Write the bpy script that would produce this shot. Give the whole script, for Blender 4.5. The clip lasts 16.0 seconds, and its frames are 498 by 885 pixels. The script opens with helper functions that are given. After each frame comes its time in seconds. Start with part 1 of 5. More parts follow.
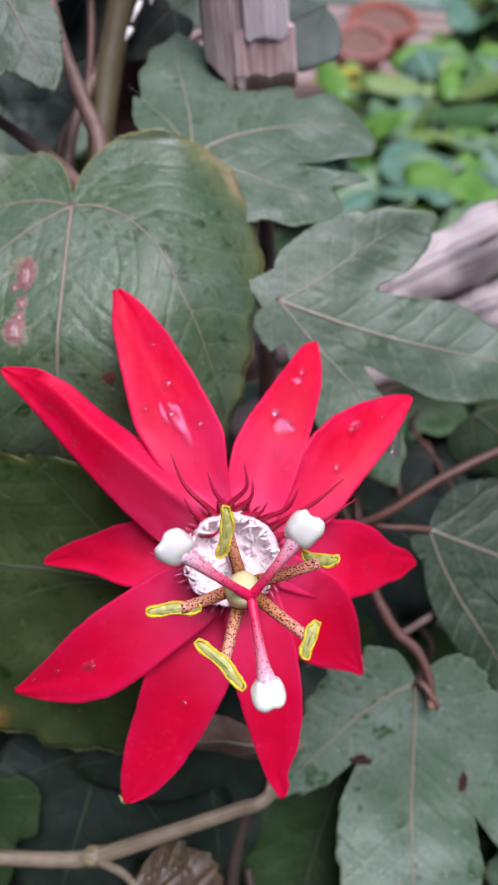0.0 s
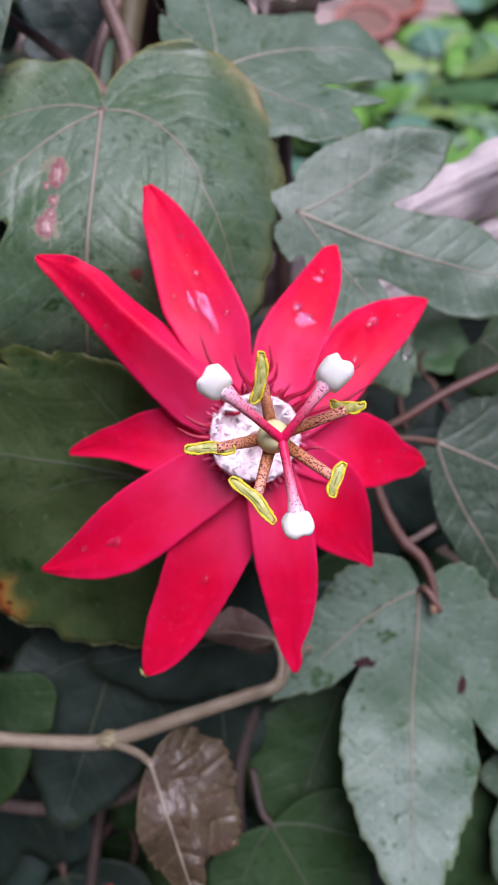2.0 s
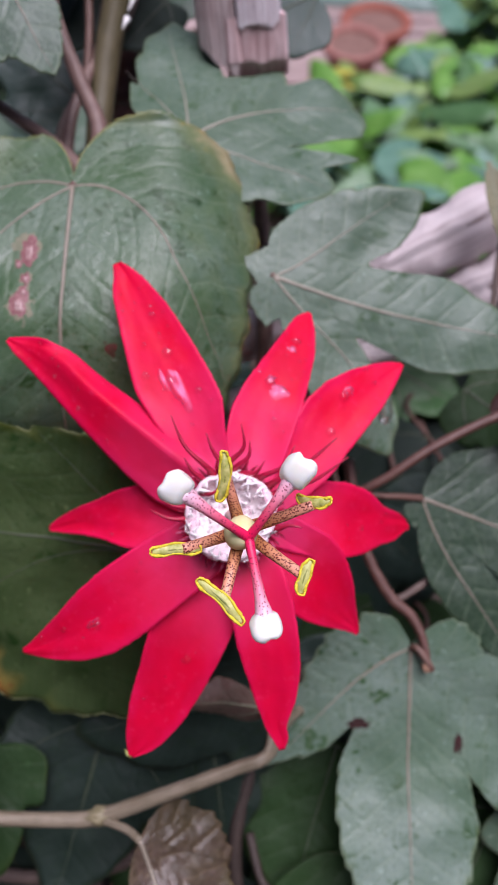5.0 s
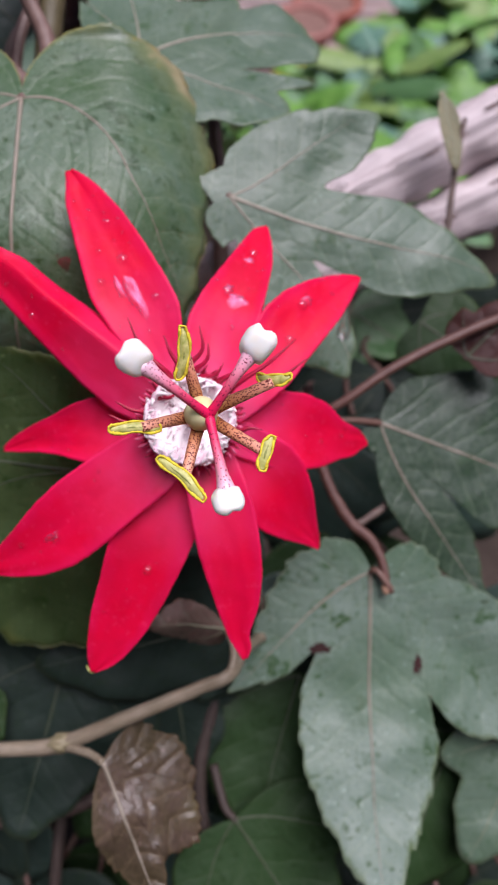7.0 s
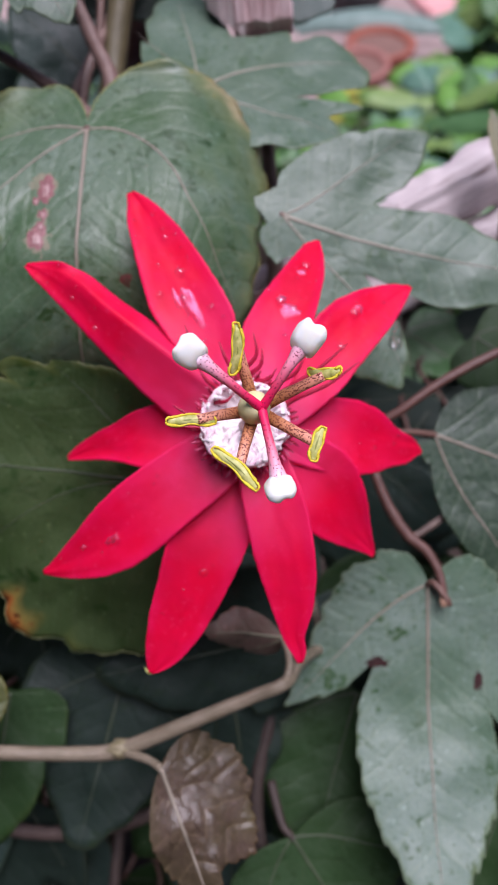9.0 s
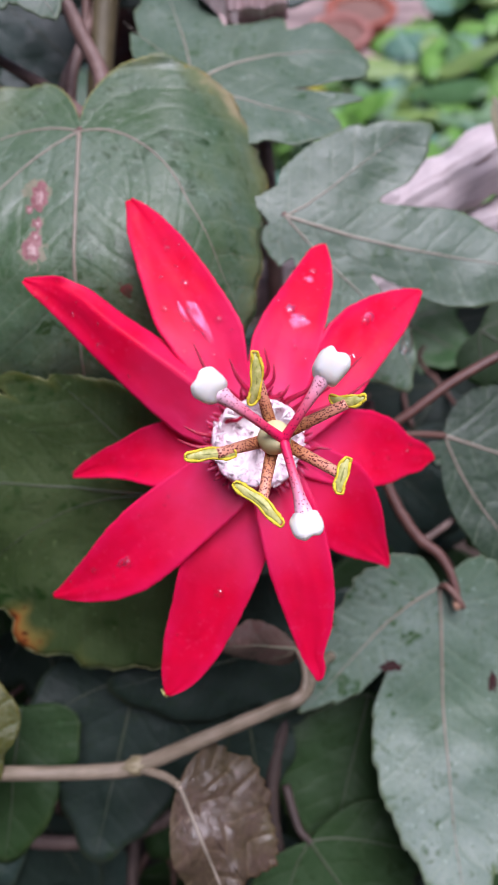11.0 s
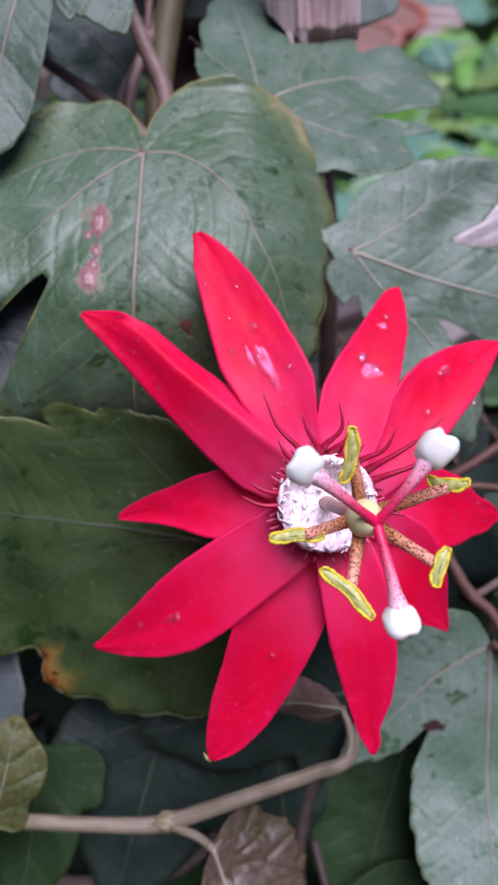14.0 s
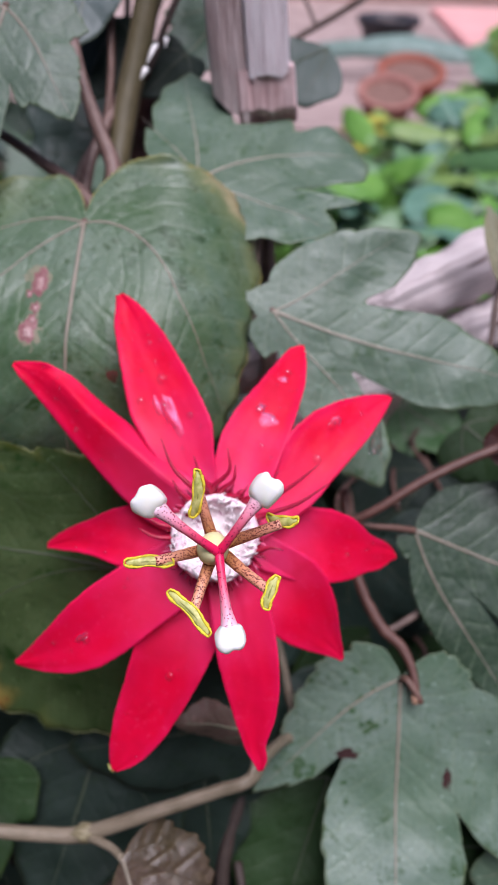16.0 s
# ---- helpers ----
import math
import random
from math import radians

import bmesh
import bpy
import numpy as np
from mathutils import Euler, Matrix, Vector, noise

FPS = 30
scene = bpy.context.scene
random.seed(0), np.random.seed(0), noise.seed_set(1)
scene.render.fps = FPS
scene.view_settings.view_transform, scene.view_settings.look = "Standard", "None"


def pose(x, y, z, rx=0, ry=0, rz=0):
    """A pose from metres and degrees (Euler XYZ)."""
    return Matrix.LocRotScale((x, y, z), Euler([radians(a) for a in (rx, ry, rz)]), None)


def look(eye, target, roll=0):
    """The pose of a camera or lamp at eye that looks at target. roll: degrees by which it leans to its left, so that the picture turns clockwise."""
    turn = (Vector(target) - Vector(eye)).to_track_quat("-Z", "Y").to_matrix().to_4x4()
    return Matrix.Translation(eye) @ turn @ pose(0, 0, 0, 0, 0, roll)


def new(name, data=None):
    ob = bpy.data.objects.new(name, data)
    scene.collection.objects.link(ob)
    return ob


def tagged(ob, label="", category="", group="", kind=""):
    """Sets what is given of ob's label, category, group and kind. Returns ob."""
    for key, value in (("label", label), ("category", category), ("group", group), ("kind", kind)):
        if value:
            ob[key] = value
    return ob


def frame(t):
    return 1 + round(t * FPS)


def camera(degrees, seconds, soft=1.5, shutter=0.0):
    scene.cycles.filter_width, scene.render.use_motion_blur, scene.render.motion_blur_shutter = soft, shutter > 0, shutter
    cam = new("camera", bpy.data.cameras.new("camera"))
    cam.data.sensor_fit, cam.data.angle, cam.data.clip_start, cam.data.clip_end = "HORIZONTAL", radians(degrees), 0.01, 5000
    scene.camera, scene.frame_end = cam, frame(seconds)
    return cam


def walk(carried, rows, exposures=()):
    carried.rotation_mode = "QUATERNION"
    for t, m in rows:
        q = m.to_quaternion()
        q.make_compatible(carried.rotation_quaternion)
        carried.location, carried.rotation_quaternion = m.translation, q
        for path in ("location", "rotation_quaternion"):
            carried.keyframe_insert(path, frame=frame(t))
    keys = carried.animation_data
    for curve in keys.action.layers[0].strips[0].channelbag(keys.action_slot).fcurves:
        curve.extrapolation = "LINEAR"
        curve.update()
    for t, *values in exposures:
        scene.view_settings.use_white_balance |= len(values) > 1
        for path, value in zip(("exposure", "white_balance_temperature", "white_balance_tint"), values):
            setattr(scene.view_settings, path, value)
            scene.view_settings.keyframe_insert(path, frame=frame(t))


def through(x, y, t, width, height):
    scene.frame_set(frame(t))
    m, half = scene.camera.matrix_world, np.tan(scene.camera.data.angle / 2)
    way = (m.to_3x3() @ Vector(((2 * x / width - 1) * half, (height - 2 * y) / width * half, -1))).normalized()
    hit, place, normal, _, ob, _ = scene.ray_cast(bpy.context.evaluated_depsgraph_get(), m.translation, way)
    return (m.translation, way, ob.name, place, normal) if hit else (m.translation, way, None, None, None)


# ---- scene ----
cam = camera(37.8, 16.0, 0.7)
cam.data.dof.use_dof = True
cam.data.dof.focus_distance = 0.134
cam.data.dof.aperture_fstop = 24
PATH = [
    (0, (0.02834, 0.02867, 0.49831), (0.00986, 1.55438, -0.79469), 2.16),
    (0.5, (0.02871, 0.01816, 0.49967), (0.0706, 1.57647, -0.75329), 3.51),
    (1, (0.0275, 0.01036, 0.48178), (0.03998, 1.52925, -0.81931), 2.94),
    (1.5, (0.02584, 0.00408, 0.49105), (0.06813, 1.47984, -0.85815), 3.43),
    (2, (0.02269, 0.0066, 0.48523), (0.02557, 1.50909, -0.83482), 3.97),
    (2.5, (0.03624, 0.00802, 0.4868), (0.03735, 1.48273, -0.86421), 1.87),
    (3, (0.03776, -0.00222, 0.50507), (-0.00727, 1.54279, -0.76416), -1.60),
    (3.5, (0.03734, 0.00601, 0.49399), (0.00133, 1.53068, -0.79987), -1.06),
    (4, (0.02953, 0.02306, 0.51201), (-0.01004, 1.56073, -0.76627), 0.57),
    (4.2, (0.02979, 0.01899, 0.50243), (0.00171, 1.53334, -0.8037), 1.17),
    (6.3, (0.02795, 0.01528, 0.48851), (0.03321, 1.58289, -0.7535), 1.67),
    (6.5, (0.03137, 0.01071, 0.48207), (0.05953, 1.54072, -0.80567), 2.23),
    (7, (0.02926, 0.00552, 0.47999), (0.13186, 1.51612, -0.82674), 3.64),
    (7.5, (0.02639, 0.00801, 0.4825), (0.12497, 1.53212, -0.80877), 4.08),
    (8, (0.02751, 0.00751, 0.49088), (0.11939, 1.55098, -0.77769), 3.74),
    (8.5, (0.02519, 0.00123, 0.4908), (0.0055, 1.55968, -0.76253), 0.64),
    (8.7, (0.03078, -0.00386, 0.47966), (-0.02956, 1.57768, -0.74308), -0.55),
    (10.9, (0.0235, 0.01283, 0.47025), (-0.00157, 1.50227, -0.86426), -0.86),
    (11, (0.02432, 0.00731, 0.48128), (-0.00105, 1.54018, -0.80311), -1.44),
    (11.5, (0.03233, 0.00626, 0.51228), (-0.00269, 1.63212, -0.65191), -0.60),
    (12, (0.03865, 0.00321, 0.50214), (-0.01843, 1.57966, -0.72731), -0.47),
    (12.5, (0.02623, 0.01014, 0.49886), (-0.05986, 1.59138, -0.72272), 0.03),
    (13, (0.0177, 0.01091, 0.48174), (-0.02558, 1.57174, -0.76804), 0.91),
    (13.5, (-0.00234, 0.02148, 0.48197), (-0.0621, 1.54174, -0.81619), 1.83),
    (14, (0.00987, 0.02359, 0.48458), (-0.02412, 1.55082, -0.80631), 1.36),
    (14.5, (0.02769, 0.01854, 0.47435), (0.00969, 1.51963, -0.84717), 1.52),
    (15, (0.03654, -0.00042, 0.4985), (0.00789, 1.6306, -0.65863), 0.59),
    (15.5, (0.03845, 0.00816, 0.48698), (-0.08401, 1.60031, -0.71719), 0.31),
    (16, (0.03994, 0.01019, 0.49783), (-0.06332, 1.60223, -0.7083), 1.34),
]
walk(cam, [(t, look(eye, target, roll)) for t, eye, target, roll in PATH], [(0.0, 0.0, 5950, 22), (1.0, 0.0, 5930, 25), (1.5, 0.12, 5860, 26), (2.0, 0.09, 5820, 27), (3.0, 0.08, 5930, 27), (3.5, 0.05, 6000, 25), (4.0, 0.03, 5900, 27), (6.5, -0.02, 5980, 24), (7.5, 0.05, 6100, 24), (8.0, 0.05, 6050, 24), (8.5, 0.03, 5900, 25), (11.0, 0.15, 5830, 27), (11.5, 0.05, 5980, 22), (12.5, 0.03, 6000, 22), (13.0, 0.1, 5830, 24), (13.5, 0.12, 5720, 26), (14.0, 0.05, 5600, 28), (14.5, 0.04, 5800, 28), (15.0, 0.03, 5960, 26), (16.0, 0.05, 5900, 23)])

# ---- world and light ----
SUN_TURN, SUN_HEIGHT = 146, 73
world = bpy.data.worlds.new("sky")
scene.world = world
world.use_nodes = True
wn = world.node_tree
sky = wn.nodes.new("ShaderNodeTexSky")
sky.sky_type = 'NISHITA'
sky.sun_disc = False
sky.sun_elevation = radians(SUN_HEIGHT)
sky.sun_rotation = radians(SUN_TURN)
sky.air_density, sky.dust_density, sky.ozone_density = 1.0, 4.0, 1.0
wn.links.new(sky.outputs[0], wn.nodes["Background"].inputs[0])
wn.nodes["Background"].inputs[1].default_value = 0.062
sun = new("sun", bpy.data.lights.new("sun", 'SUN'))
sun.data.energy, sun.data.angle, sun.data.color = 3.95, radians(44), (1.0, 0.97, 0.93)
sun.matrix_world = look((0, 0, 3), Vector((0, 0, 3)) - Vector((math.sin(radians(SUN_TURN)) * math.cos(radians(SUN_HEIGHT)), math.cos(radians(SUN_TURN)) * math.cos(radians(SUN_HEIGHT)), math.sin(radians(SUN_HEIGHT)))))

# ---- the bower's own axes: u along it, v up its sloping face, w out of it, in centimetres ----
SLOPE = radians(40)
BOWER = Vector((0.03, 0.147, 0.36))
AX_U = Vector((1, 0, 0))
AX_V = Vector((0, math.sin(SLOPE), math.cos(SLOPE)))
AX_W = Vector((0, -math.cos(SLOPE), math.sin(SLOPE)))


def L(u, v, w):
    return BOWER + (AX_U * u + AX_V * v + AX_W * w) * 0.01


def D(u, v, w):
    return AX_U * u + AX_V * v + AX_W * w


# ---- materials ----
class Mat:
    """A small writer of node materials."""

    def __init__(self, name, rough=0.5, spec=0.5, coat=0.0):
        self.m = bpy.data.materials.new(name)
        self.m.use_nodes = True
        self.t = self.m.node_tree
        self.b = self.t.nodes["Principled BSDF"]
        self.b.inputs["Roughness"].default_value = rough
        self.b.inputs["Specular IOR Level"].default_value = spec
        self.b.inputs["Coat Weight"].default_value = coat

    def node(self, kind, **values):
        n = self.t.nodes.new(kind)
        for k, v in values.items():
            n.inputs[k.replace("_", " ")].default_value = v
        return n

    def link(self, a, b):
        self.t.links.new(a, b)

    def coords(self, which="Object"):
        return self.t.nodes.new("ShaderNodeTexCoord").outputs[which]

    def noise(self, scale, detail=4.0, rough=0.55, at=None, distortion=0.0):
        n = self.node("ShaderNodeTexNoise", Scale=scale, Detail=detail, Roughness=rough, Distortion=distortion)
        self.link(at or self.coords(), n.inputs["Vector"])
        return n.outputs["Fac"]

    def voronoi(self, scale, at=None, feature='F1'):
        n = self.t.nodes.new("ShaderNodeTexVoronoi")
        n.feature = feature
        n.inputs["Scale"].default_value = scale
        self.link(at or self.coords(), n.inputs["Vector"])
        return n.outputs["Distance"]

    def span(self, x, a, b, c=0.0, d=1.0):
        n = self.t.nodes.new("ShaderNodeMapRange")
        n.inputs["From Min"].default_value, n.inputs["From Max"].default_value = a, b
        n.inputs["To Min"].default_value, n.inputs["To Max"].default_value = c, d
        self.link(x, n.inputs["Value"])
        return n.outputs["Result"]

    def math(self, op, a, b=None, c=None):
        n = self.t.nodes.new("ShaderNodeMath")
        n.operation = op
        for i, v in enumerate((a, b, c)):
            if v is None:
                continue
            if isinstance(v, (int, float)):
                n.inputs[i].default_value = v
            else:
                self.link(v, n.inputs[i])
        return n.outputs[0]

    def mix(self, fac, a, b):
        n = self.t.nodes.new("ShaderNodeMix")
        n.data_type = 'RGBA'
        for s, v in ((n.inputs["Factor"], fac), (n.inputs["A"], a), (n.inputs["B"], b)):
            if isinstance(v, (int, float)):
                s.default_value = v
            elif isinstance(v, tuple):
                s.default_value = (*v, 1.0)
            else:
                self.link(v, s)
        return n.outputs["Result"]

    def color(self, c):
        if isinstance(c, tuple):
            self.b.inputs["Base Color"].default_value = (*c, 1.0)
        else:
            self.link(c, self.b.inputs["Base Color"])
        return self

    def bump(self, height, strength=0.3, distance=0.001):
        n = self.node("ShaderNodeBump", Strength=strength, Distance=distance)
        self.link(height, n.inputs["Height"])
        self.link(n.outputs[0], self.b.inputs["Normal"])
        return self

    def rough(self, r):
        self.link(r, self.b.inputs["Roughness"])
        return self

    def random(self):
        return self.t.nodes.new("ShaderNodeObjectInfo").outputs["Random"]

    def uv(self, name):
        n = self.t.nodes.new("ShaderNodeUVMap")
        n.uv_map = name
        s = self.t.nodes.new("ShaderNodeSeparateXYZ")
        self.link(n.outputs[0], s.inputs[0])
        return s.outputs[0], s.outputs[1]

    def thin(self, amount, tint):
        """Lets some light through, as leaves and petals do."""
        tr = self.t.nodes.new("ShaderNodeBsdfTranslucent")
        tr.inputs["Color"].default_value = (*tint, 1.0)
        mx = self.node("ShaderNodeMixShader", Fac=amount)
        out = self.t.nodes["Material Output"]
        self.link(self.b.outputs[0], mx.inputs[1])
        self.link(tr.outputs[0], mx.inputs[2])
        self.link(mx.outputs[0], out.inputs["Surface"])
        return self


def leaf_material(name, pale, deep, spot, margin=0.0, margin_color=(0.32, 0.28, 0.05), rough=0.42, spots=0.6, vein=(0.2, 0.26, 0.17), through=(0.12, 0.25, 0.04), relief=0.6, spec=0.5, fade=0.0, blotch=230, pleat=0.12, rust=1.06, rot=None, tan=None):
    m = Mat(name, rough, spec)
    s, b = m.uv("lobe")
    r, turn = m.uv("rim")
    big = m.noise(28, 3, 0.5)
    fine = m.noise(420, 5, 0.65)
    base = m.mix(m.span(big, 0.35, 0.65), deep, pale)
    base = m.mix(m.span(fine, 0.3, 0.75, 0.0, 0.55), base, deep)
    # darker patches between the veins
    blot = m.math('MULTIPLY', m.span(m.noise(blotch, 3, 0.6, distortion=0.6), 0.57, 0.65), m.span(m.noise(38, 2), 0.42, 0.55))
    base = m.mix(m.math('MULTIPLY', blot, spots), base, spot)
    strokes = m.t.nodes.new("ShaderNodeCombineXYZ")
    m.link(m.math('MULTIPLY', s, 2.0), strokes.inputs[0])
    m.link(m.math('MULTIPLY', b, 4.5), strokes.inputs[1])
    m.link(m.math('MULTIPLY', m.random(), 40.0), strokes.inputs[2])
    stroke = m.math('MULTIPLY', m.span(m.noise(1.7, 4, 0.7, at=strokes.outputs[0], distortion=0.4), 0.58, 0.66), m.span(m.noise(75, 2), 0.46, 0.58))
    base = m.mix(m.math('MULTIPLY', stroke, spots * 0.9), base, spot)
    if fade > 0:
        tired = m.math('MULTIPLY', m.span(m.noise(34, 3, 0.6, distortion=0.5), 0.48, 0.66), m.span(r, 0.35, 0.9, 0.15, 1.0))
        base = m.mix(m.math('MULTIPLY', tired, fade), base, (0.17, 0.20, 0.03))
    # side veins that run forward from the rib of each lobe
    ab = m.math('ABSOLUTE', b)
    wob = m.math('MULTIPLY', m.math('SUBTRACT', m.noise(60, 2), 0.5), 0.7)
    run = m.math('ADD', m.math('SUBTRACT', s, m.math('MULTIPLY', ab, 0.8)), wob)
    wave = m.math('PINGPONG', run, 0.42)
    line = m.span(wave, 0.0, 0.035, 1.0, 0.0)
    net = m.span(m.voronoi(330, feature='DISTANCE_TO_EDGE'), 0.0, 0.09, 1.0, 0.0)
    base = m.mix(m.math('MULTIPLY', line, 0.46), base, vein)
    base = m.mix(m.math('MULTIPLY', net, 0.18), base, vein)
    fleck = m.math('MULTIPLY', m.span(m.noise(900, 3, 0.6), 0.59, 0.67), m.span(m.noise(60, 2), 0.42, 0.6))
    base = m.mix(m.math('MULTIPLY', fleck, 0.8), base, spot)
    big_fleck = m.math('ADD', m.voronoi(150), m.math('MULTIPLY', m.noise(420, 3, 0.6), 0.3))
    big_fleck = m.math('MULTIPLY', m.span(big_fleck, 0.24, 0.32, 1.0, 0.0), m.span(m.noise(33, 2), 0.5, 0.56))
    base = m.mix(m.math('MULTIPLY', big_fleck, spots * 0.85), base, spot)
    # gloss highlights painted as pale flecks in the leaf colour
    glint = m.math('MULTIPLY', m.span(m.noise(520, 2, 0.5), 0.67, 0.74), 0.5)
    base = m.mix(glint, base, tuple(min(1.0, 1.9 * q) for q in pale))
    # faded rim
    if margin > 0:
        edge = m.math('MULTIPLY', m.span(m.math('ADD', r, m.math('MULTIPLY', m.math('SUBTRACT', m.noise(55, 4), 0.5), 0.42)), 0.925, 1.05), margin)
        base = m.mix(edge, base, margin_color)
        brown = m.math('MULTIPLY', m.span(m.math('ADD', r, m.math('MULTIPLY', m.math('SUBTRACT', m.noise(30, 4), 0.5), 0.45)), rust, rust + 0.06), margin)
        base = m.mix(brown, base, (0.28, 0.10, 0.03))
    else:
        edge = m.span(r, 0.965, 1.0, 0.0, 0.35)
        base = m.mix(edge, base, (min(1, 1.5 * pale[0] + 0.02), min(1, 1.35 * pale[1] + 0.015), 0.8 * pale[2]))
    if tan:
        # a dry corner: tan and yellow along a stretch of the rim
        here = m.math('MULTIPLY', m.span(turn, tan[0], tan[0] + 0.045), m.span(turn, tan[1] - 0.045, tan[1], 1.0, 0.0))
        depth = m.math('ADD', m.math('ADD', r, m.math('MULTIPLY', m.math('SUBTRACT', here, 1.0), 0.16)), m.math('MULTIPLY', m.math('SUBTRACT', m.noise(120, 5, 0.65), 0.5), 0.20))
        base = m.mix(m.span(depth, 0.78, 0.95, 0.0, 0.75), base, (0.165, 0.195, 0.07))
        base = m.mix(m.span(depth, 0.91, 0.99, 0.0, 0.85), base, (0.42, 0.34, 0.20))
        base = m.mix(m.math('MULTIPLY', m.span(depth, 0.86, 0.94), m.span(m.noise(260, 3), 0.57, 0.66, 0.0, 0.7)), base, (0.34, 0.24, 0.03))
    if rot:
        # a rotten corner: a stretch of the rim, brown at the edge, yellow inside
        here = m.math('MULTIPLY', m.span(turn, rot[0], rot[0] + 0.008), m.span(turn, rot[1] - 0.015, rot[1], 1.0, 0.0))
        depth = m.math('ADD', r, m.math('MULTIPLY', m.math('SUBTRACT', m.noise(130, 4), 0.5), 0.14))
        base = m.mix(m.math('MULTIPLY', here, m.span(depth, 0.86, 0.95, 0.0, 0.8)), base, (0.30, 0.21, 0.05))
        base = m.mix(m.math('MULTIPLY', here, m.span(depth, 0.94, 0.985)), base, (0.32, 0.09, 0.02))
        base = m.mix(m.math('MULTIPLY', here, m.span(m.math('MULTIPLY', depth, m.noise(260, 3)), 0.56, 0.64)), base, (0.09, 0.02, 0.008))
    m.color(base)
    m.rough(m.span(m.noise(60, 4), 0.3, 0.7, rough - 0.08, rough + 0.16))
    puff = m.math('ADD', m.span(wave, 0.0, 0.2 if pleat > 0.2 else 0.16, 0.0, pleat), m.math('ADD', m.math('MULTIPLY', fine, 0.22), m.math('MULTIPLY', m.noise(110, 3), 0.7)))
    puff = m.math('ADD', puff, m.span(m.voronoi(330, feature='DISTANCE_TO_EDGE'), 0.0, 0.25, 0.0, 0.035))
    m.bump(puff, relief, 0.0016)
    m.thin(0.12, through)
    return m.m


LEAF_OLD = leaf_material("leaf_ageing", (0.138, 0.198, 0.146), (0.046, 0.102, 0.032), (0.013, 0.048, 0.007), margin=0.45, spots=1.0, fade=0.28, margin_color=(0.24, 0.24, 0.06), relief=0.5, rough=0.38, spec=0.6, tan=(0.725, 0.855))
LEAF_GREY = leaf_material("leaf_grey_green", (0.094, 0.142, 0.102), (0.052, 0.094, 0.056), (0.025, 0.08, 0.02))
LEAF_PALE = leaf_material("leaf_pale_grey_green", (0.130, 0.188, 0.142), (0.072, 0.124, 0.074), (0.028, 0.08, 0.022), spots=0.75, rough=0.38, relief=0.45)
LEAF_TOOTH = leaf_material("leaf_toothed_green", (0.182, 0.245, 0.205), (0.084, 0.146, 0.090), (0.018, 0.064, 0.012), spots=0.95, rough=0.45, blotch=170, relief=0.5)
LEAF_MID = leaf_material("leaf_dull_green", (0.045, 0.077, 0.050), (0.025, 0.050, 0.027), (0.02, 0.06, 0.018))
LEAF_BLOTCH = leaf_material("leaf_blotched_green", (0.074, 0.106, 0.042), (0.032, 0.058, 0.016), (0.010, 0.036, 0.005), spots=0.9, vein=(0.06, 0.085, 0.04), margin=0.5, margin_color=(0.15, 0.15, 0.03), spec=0.14, rough=0.48, blotch=125, rust=1.1, rot=(0.603, 0.645))
# deep and blue greens of the inner leaves, darkened for their shade
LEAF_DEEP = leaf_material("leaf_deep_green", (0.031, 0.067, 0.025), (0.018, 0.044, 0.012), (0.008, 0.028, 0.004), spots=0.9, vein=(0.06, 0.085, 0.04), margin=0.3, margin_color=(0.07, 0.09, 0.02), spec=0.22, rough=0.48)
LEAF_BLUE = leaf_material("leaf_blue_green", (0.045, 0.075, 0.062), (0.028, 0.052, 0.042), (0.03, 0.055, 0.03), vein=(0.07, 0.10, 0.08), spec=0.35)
LEAF_HAZE = leaf_material("leaf_hazy_blue_green", (0.115, 0.155, 0.15), (0.075, 0.11, 0.105), (0.05, 0.08, 0.06), vein=(0.14, 0.17, 0.15))
# near-black green: the shade inside the vine is put into this colour
LEAF_SHADED = leaf_material("leaf_inner_shaded", (0.023, 0.038, 0.031), (0.014, 0.026, 0.019), (0.012, 0.03, 0.01), vein=(0.035, 0.05, 0.04), spec=0.22, rough=0.5)
LEAF_BROWN = leaf_material("leaf_bronze", (0.116, 0.074, 0.063), (0.056, 0.044, 0.022), (0.04, 0.028, 0.012), rough=0.30, relief=0.9, spec=0.5, pleat=0.26, vein=(0.22, 0.16, 0.09), through=(0.25, 0.12, 0.03), fade=0.16)
LEAF_OLIVE = leaf_material("leaf_olive_yellow", (0.125, 0.120, 0.038), (0.066, 0.072, 0.018), (0.03, 0.045, 0.010), spec=0.25, relief=0.8, rough=0.44, pleat=0.24, spots=0.9)
LEAF_SLATE = leaf_material("leaf_slate_grey", (0.135, 0.155, 0.16), (0.092, 0.11, 0.115), (0.06, 0.075, 0.075))
LEAF_DRY = leaf_material("leaf_dry_olive", (0.27, 0.25, 0.155), (0.18, 0.165, 0.095), (0.08, 0.07, 0.03), rough=0.6)
LEAF_PINK = leaf_material("leaf_pink_brown", (0.28, 0.18, 0.155), (0.18, 0.12, 0.095), (0.09, 0.06, 0.04), rough=0.5)
LEAF_BRIGHT = leaf_material("leaf_bright_green", (0.20, 0.41, 0.07), (0.085, 0.25, 0.025), (0.05, 0.2, 0.015), through=(0.35, 0.6, 0.05))
LEAF_MINT = leaf_material("leaf_mint_green", (0.22, 0.35, 0.20), (0.11, 0.23, 0.10), (0.08, 0.22, 0.06))
LEAF_FROST = leaf_material("leaf_frosty", (0.42, 0.50, 0.48), (0.30, 0.38, 0.34), (0.2, 0.3, 0.25))
LEAF_BLUEGREY = leaf_material("leaf_blue_grey", (0.24, 0.34, 0.31), (0.15, 0.24, 0.21), (0.1, 0.18, 0.14))
